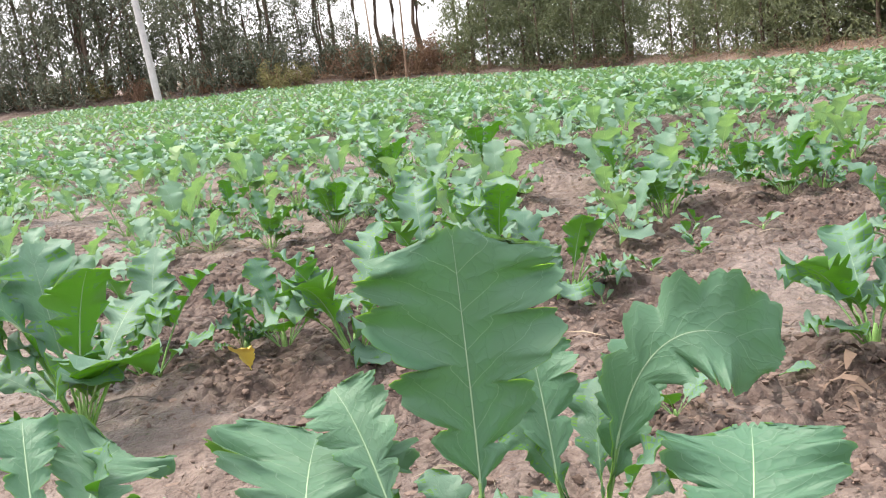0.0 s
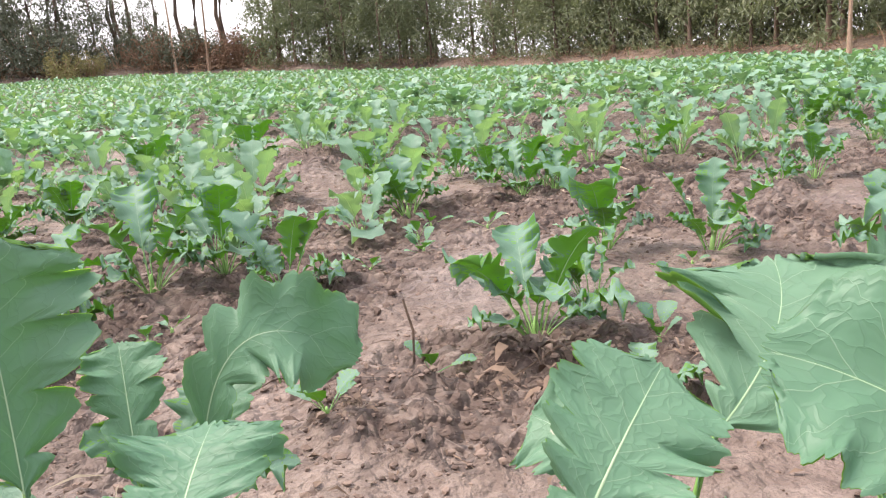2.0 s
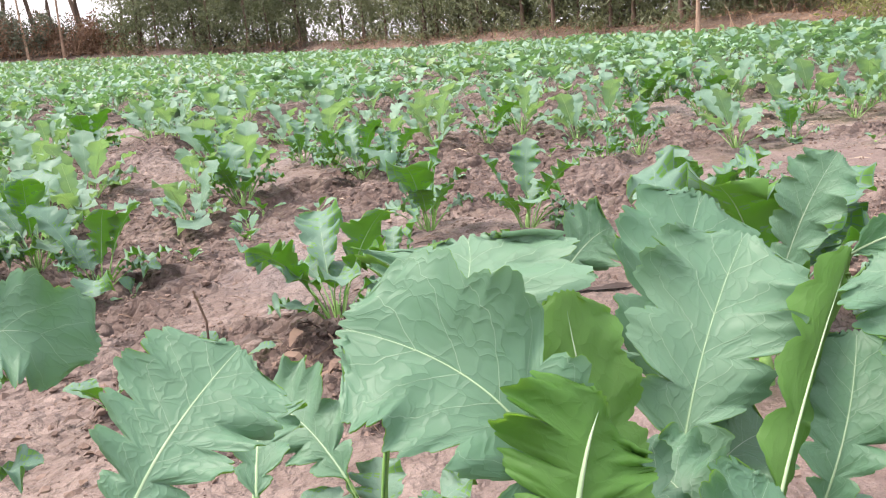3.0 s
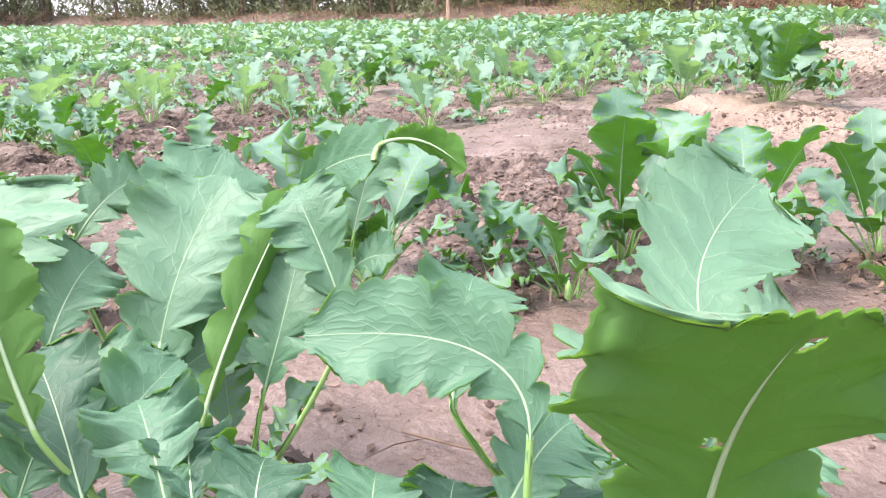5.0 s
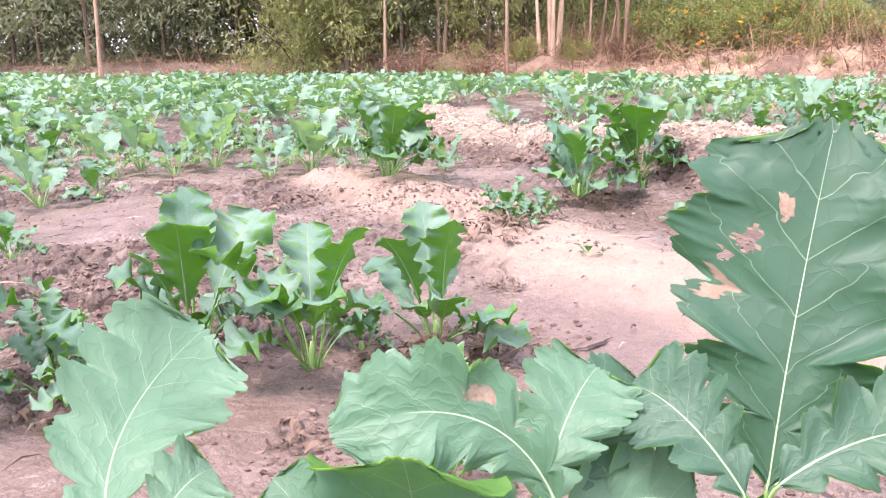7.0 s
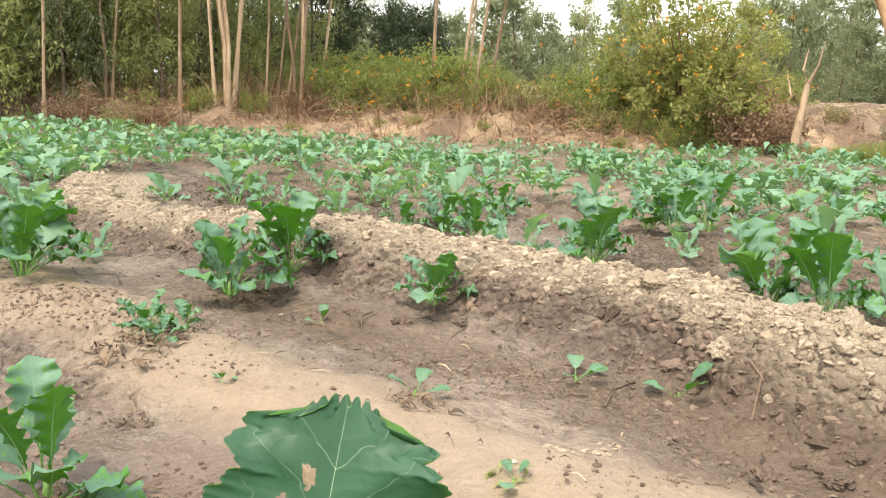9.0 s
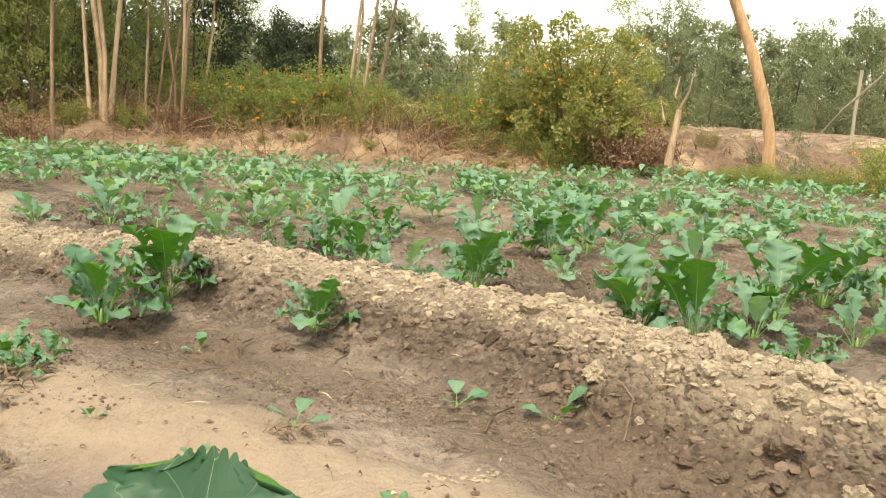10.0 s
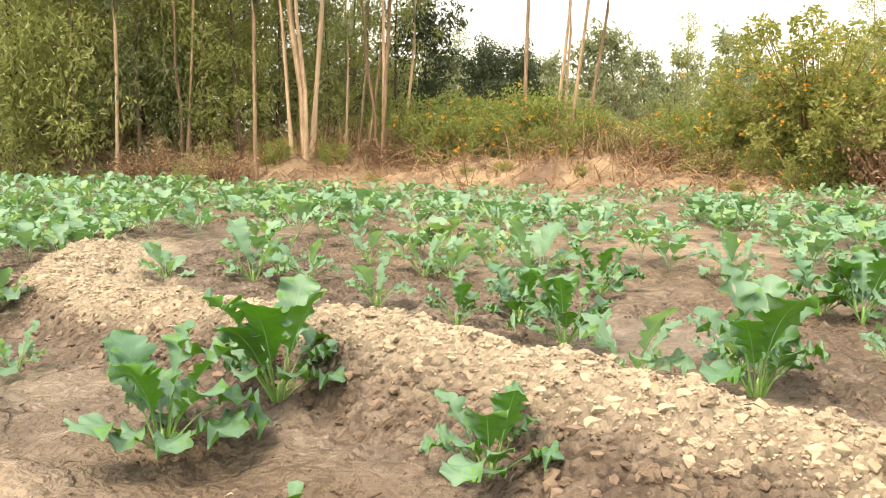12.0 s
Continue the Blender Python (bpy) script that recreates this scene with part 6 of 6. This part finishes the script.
def fallen_leaf(x, y, size, turn, mat, label, lift=0.006, tip=0):
    co, quads, mi, uv = leaf_arrays(77, rows=14, half=3, petiole=0.1, wide=0.38, up=1.45, bend=0.5, fold=0.35, ruffle=0.4, depth=0.1, rib=0.01)
    ob = new("fallen_leaf", mesh_from_arrays("fallen_leaf", co * size, quads, [mat], True, mi * 0, uv))
    ob.matrix_world = pose(x, y, ground_at(x, y) + lift, 0, 0, turn) @ pose(0, 0, 0, 0, -tip, 0)
    tagged(ob, label, "leaf")


fallen_leaf(-0.33, 1.36, 0.06, 250, YELLOW_LEAF, "fallen bright yellow leaf on the soil", 0.008, 55)
fallen_leaf(5.35, 0.70, 0.10, 200, YELLOW_LEAF, "withered yellow leaf among the mustard plants", 0.03, 75)
fallen_leaf(7.1, -0.3, 0.09, 130, YELLOW_LEAF, "withered yellow leaf among the mustard plants")
g1 = np.random.default_rng(6)
reach1, turn1 = 0.35 + 4.0 * g1.random(100000) ** 1.3, g1.uniform(-1.35, 1.2, 100000)
loose_x, loose_y = 0.2 + reach1 * np.sin(turn1 + 0.75), -0.25 + reach1 * np.cos(turn1 + 0.75)
keep1 = (0.75 * roughness_of(loose_x, loose_y) + 0.9 * (fbm(loose_x, loose_y, 4.0, 3, 17) - 0.5)) > g1.uniform(0.1, 0.95, 100000)
keep1 &= (along(loose_x, loose_y, RIDGE)[0] > 0.42) | (g1.random(100000) < 0.35)
loose = [(a, b, h, 0.0017 + 0.008 * u**4) for a, b, h, u, ok in zip(loose_x, loose_y, height_of(loose_x, loose_y), g1.random(100000), keep1) if ok]
clods("soil_clods", CLOD_WET, loose, "small moist brown clods scattered over the soil", 3, 1)


# ---- dark crack strips, debris clumps and crumbs on the silt ----
def crack(line, width, seed):
    """A drying crack: a thin jagged strip laid on the soil, coloured dark as its shaded gap."""
    g = np.random.default_rng(seed)
    pts = []
    for (ax, ay), (bx, by) in zip(line[:-1], line[1:]):
        for k in range(7):
            f = k / 7
            pts.append((ax + (bx - ax) * f + g.normal(0, 0.003), ay + (by - ay) * f + g.normal(0, 0.003)))
    p = np.array(pts)
    d = np.gradient(p, axis=0)
    d /= np.linalg.norm(d, axis=1)[:, None]
    w = width * np.sin(np.linspace(0.15, 3.0, len(p))) * g.uniform(0.5, 1.2, len(p))
    side = np.stack([-d[:, 1], d[:, 0]], -1) * w[:, None]
    co = []
    for q, h in ((p + side, 0.005), (p, 0.004), (p - side, 0.005)):
        co.append(np.stack([q[:, 0], q[:, 1], height_of(q[:, 0], q[:, 1]) + h], -1))
    n = len(p)
    quads = np.array([(r0 * n + i, r0 * n + i + 1, (r0 + 1) * n + i + 1, (r0 + 1) * n + i) for r0 in (0, 1) for i in range(n - 1)])
    ob = new("soil_crack", mesh_from_arrays("soil_crack", np.concatenate(co), quads, [CRACK_SHADE], False))
    tagged(ob, "jagged strip on the silt, dark for the shade in a drying crack", "crack", "cracks in the soil")


for q, (line, width) in enumerate((
    (((0.655, 0.49), (0.67, 0.43), (0.725, 0.40), (0.735, 0.32), (0.745, 0.30)), 0.0035),
    (((0.765, 0.30), (0.77, 0.25), (0.785, 0.20)), 0.003),
    (((0.745, 0.30), (0.71, 0.27), (0.69, 0.22)), 0.002),
    (((2.34, -0.81), (2.24, -0.80), (2.16, -0.77), (2.05, -0.78)), 0.005),
    (((0.90, 1.09), (0.99, 1.07), (1.09, 1.06)), 0.005),
    (((1.86, 0.10), (1.80, 0.12), (1.76, 0.17)), 0.003),
)):
    crack(line, 2.0 * width, 40 + q)


def debris(x, y, radius, count, seed, label, mat=LITTER):
    """A small heap of dead leaf scraps and root ends."""
    g = np.random.default_rng(seed)
    co, quads = [], []
    for k in range(count):
        a, q = g.uniform(0, 6.28), radius * math.sqrt(g.random())
        bx, by = x + q * math.cos(a), y + q * math.sin(a)
        bz = ground_at(bx, by) + 0.3 * (radius - q) * g.random()
        a, el = g.uniform(0, 6.28), g.uniform(-0.1, 0.7)
        ln = radius * g.uniform(0.15, 0.6)
        w = ln * (g.uniform(0.06, 0.12) if g.random() < 0.5 else g.uniform(0.15, 0.35))
        d = np.array([math.cos(a) * math.cos(el), math.sin(a) * math.cos(el), 0.6 * math.sin(el)])
        s = np.array([-math.sin(a), math.cos(a), g.uniform(-0.6, 0.6)])
        b = np.array([bx, by, bz])
        i = len(co)
        for f, h in ((0, 0.2), (0.35, 1.0), (0.7, 0.8), (1.0, 0.15)):
            mid = b + d * ln * f + np.array([0, 0, 0.25 * ln * f * (1 - f) * 4])
            co += [mid - s * w * h / 2, mid + s * w * h / 2]
        quads += [(i + 2 * f, i + 2 * f + 1, i + 2 * f + 3, i + 2 * f + 2) for f in range(3)]
    ob = new("debris_clump", mesh_from_arrays("debris_clump", np.array(co), np.array(quads), [mat], False))
    tagged(ob, label, "debris", "dead plant debris", "stuff")


DEBRIS = "clump of dead brown leaves and roots on the soil"
for q, (x, y, radius) in enumerate(((2.24, -0.12, 0.07), (2.30, 0.58, 0.11), (2.42, 0.60, 0.08), (1.44, 0.20, 0.05), (1.62, 0.33, 0.08), (1.72, 0.30, 0.09), (2.41, 1.33, 0.09), (1.74, 0.25, 0.06), (2.34, -0.42, 0.03), (3.05, 0.70, 0.08), (1.20, 0.60, 0.08), (1.30, 0.28, 0.05), (0.55, 1.02, 0.09), (0.66, 0.95, 0.07), (0.25, 1.0, 0.05), (2.1, 0.62, 0.06), (2.03, 0.40, 0.04), (3.10, 0.02, 0.06))):
    debris(x, y, radius, 70, 700 + q, DEBRIS)
debris(1.93, -0.36, 0.05, 40, 760, "withered pale grey-green seedling lying on the silt", EUC)
g2 = np.random.default_rng(61)
white = []
for k in range(46):
    f = k / 45
    px, py = 2.09 + 0.14 * f + g2.normal(0, 0.012), -0.42 - 0.08 * f + 0.03 * math.sin(6 * f) + g2.normal(0, 0.008)
    white.append((px, py, ground_at(px, py), g2.uniform(0.004, 0.008)))
clods("pale_crumbs", CLOD, white, "trail of pale crumbs on the smooth silt", 62, 1)
g3 = np.random.default_rng(71)
sx, sy = g3.uniform(1.2, 2.75, 15000), g3.uniform(-0.7, 1.2, 15000)
on = fbm(sx, sy, 2.6, 3, 73) + 0.12 * (sy < 0.3) * (sx < 1.95) > g3.uniform(0.47, 0.66, 15000)
bits = [(a, b, h, 0.0022 + 0.009 * u**5) for a, b, h, u, ok in zip(sx, sy, height_of(sx, sy), g3.random(15000), on) if ok]
clods("silt_crumbs", CLOD_WET, bits, "dark crumbs of soil strewn over the silt", 74, 1)
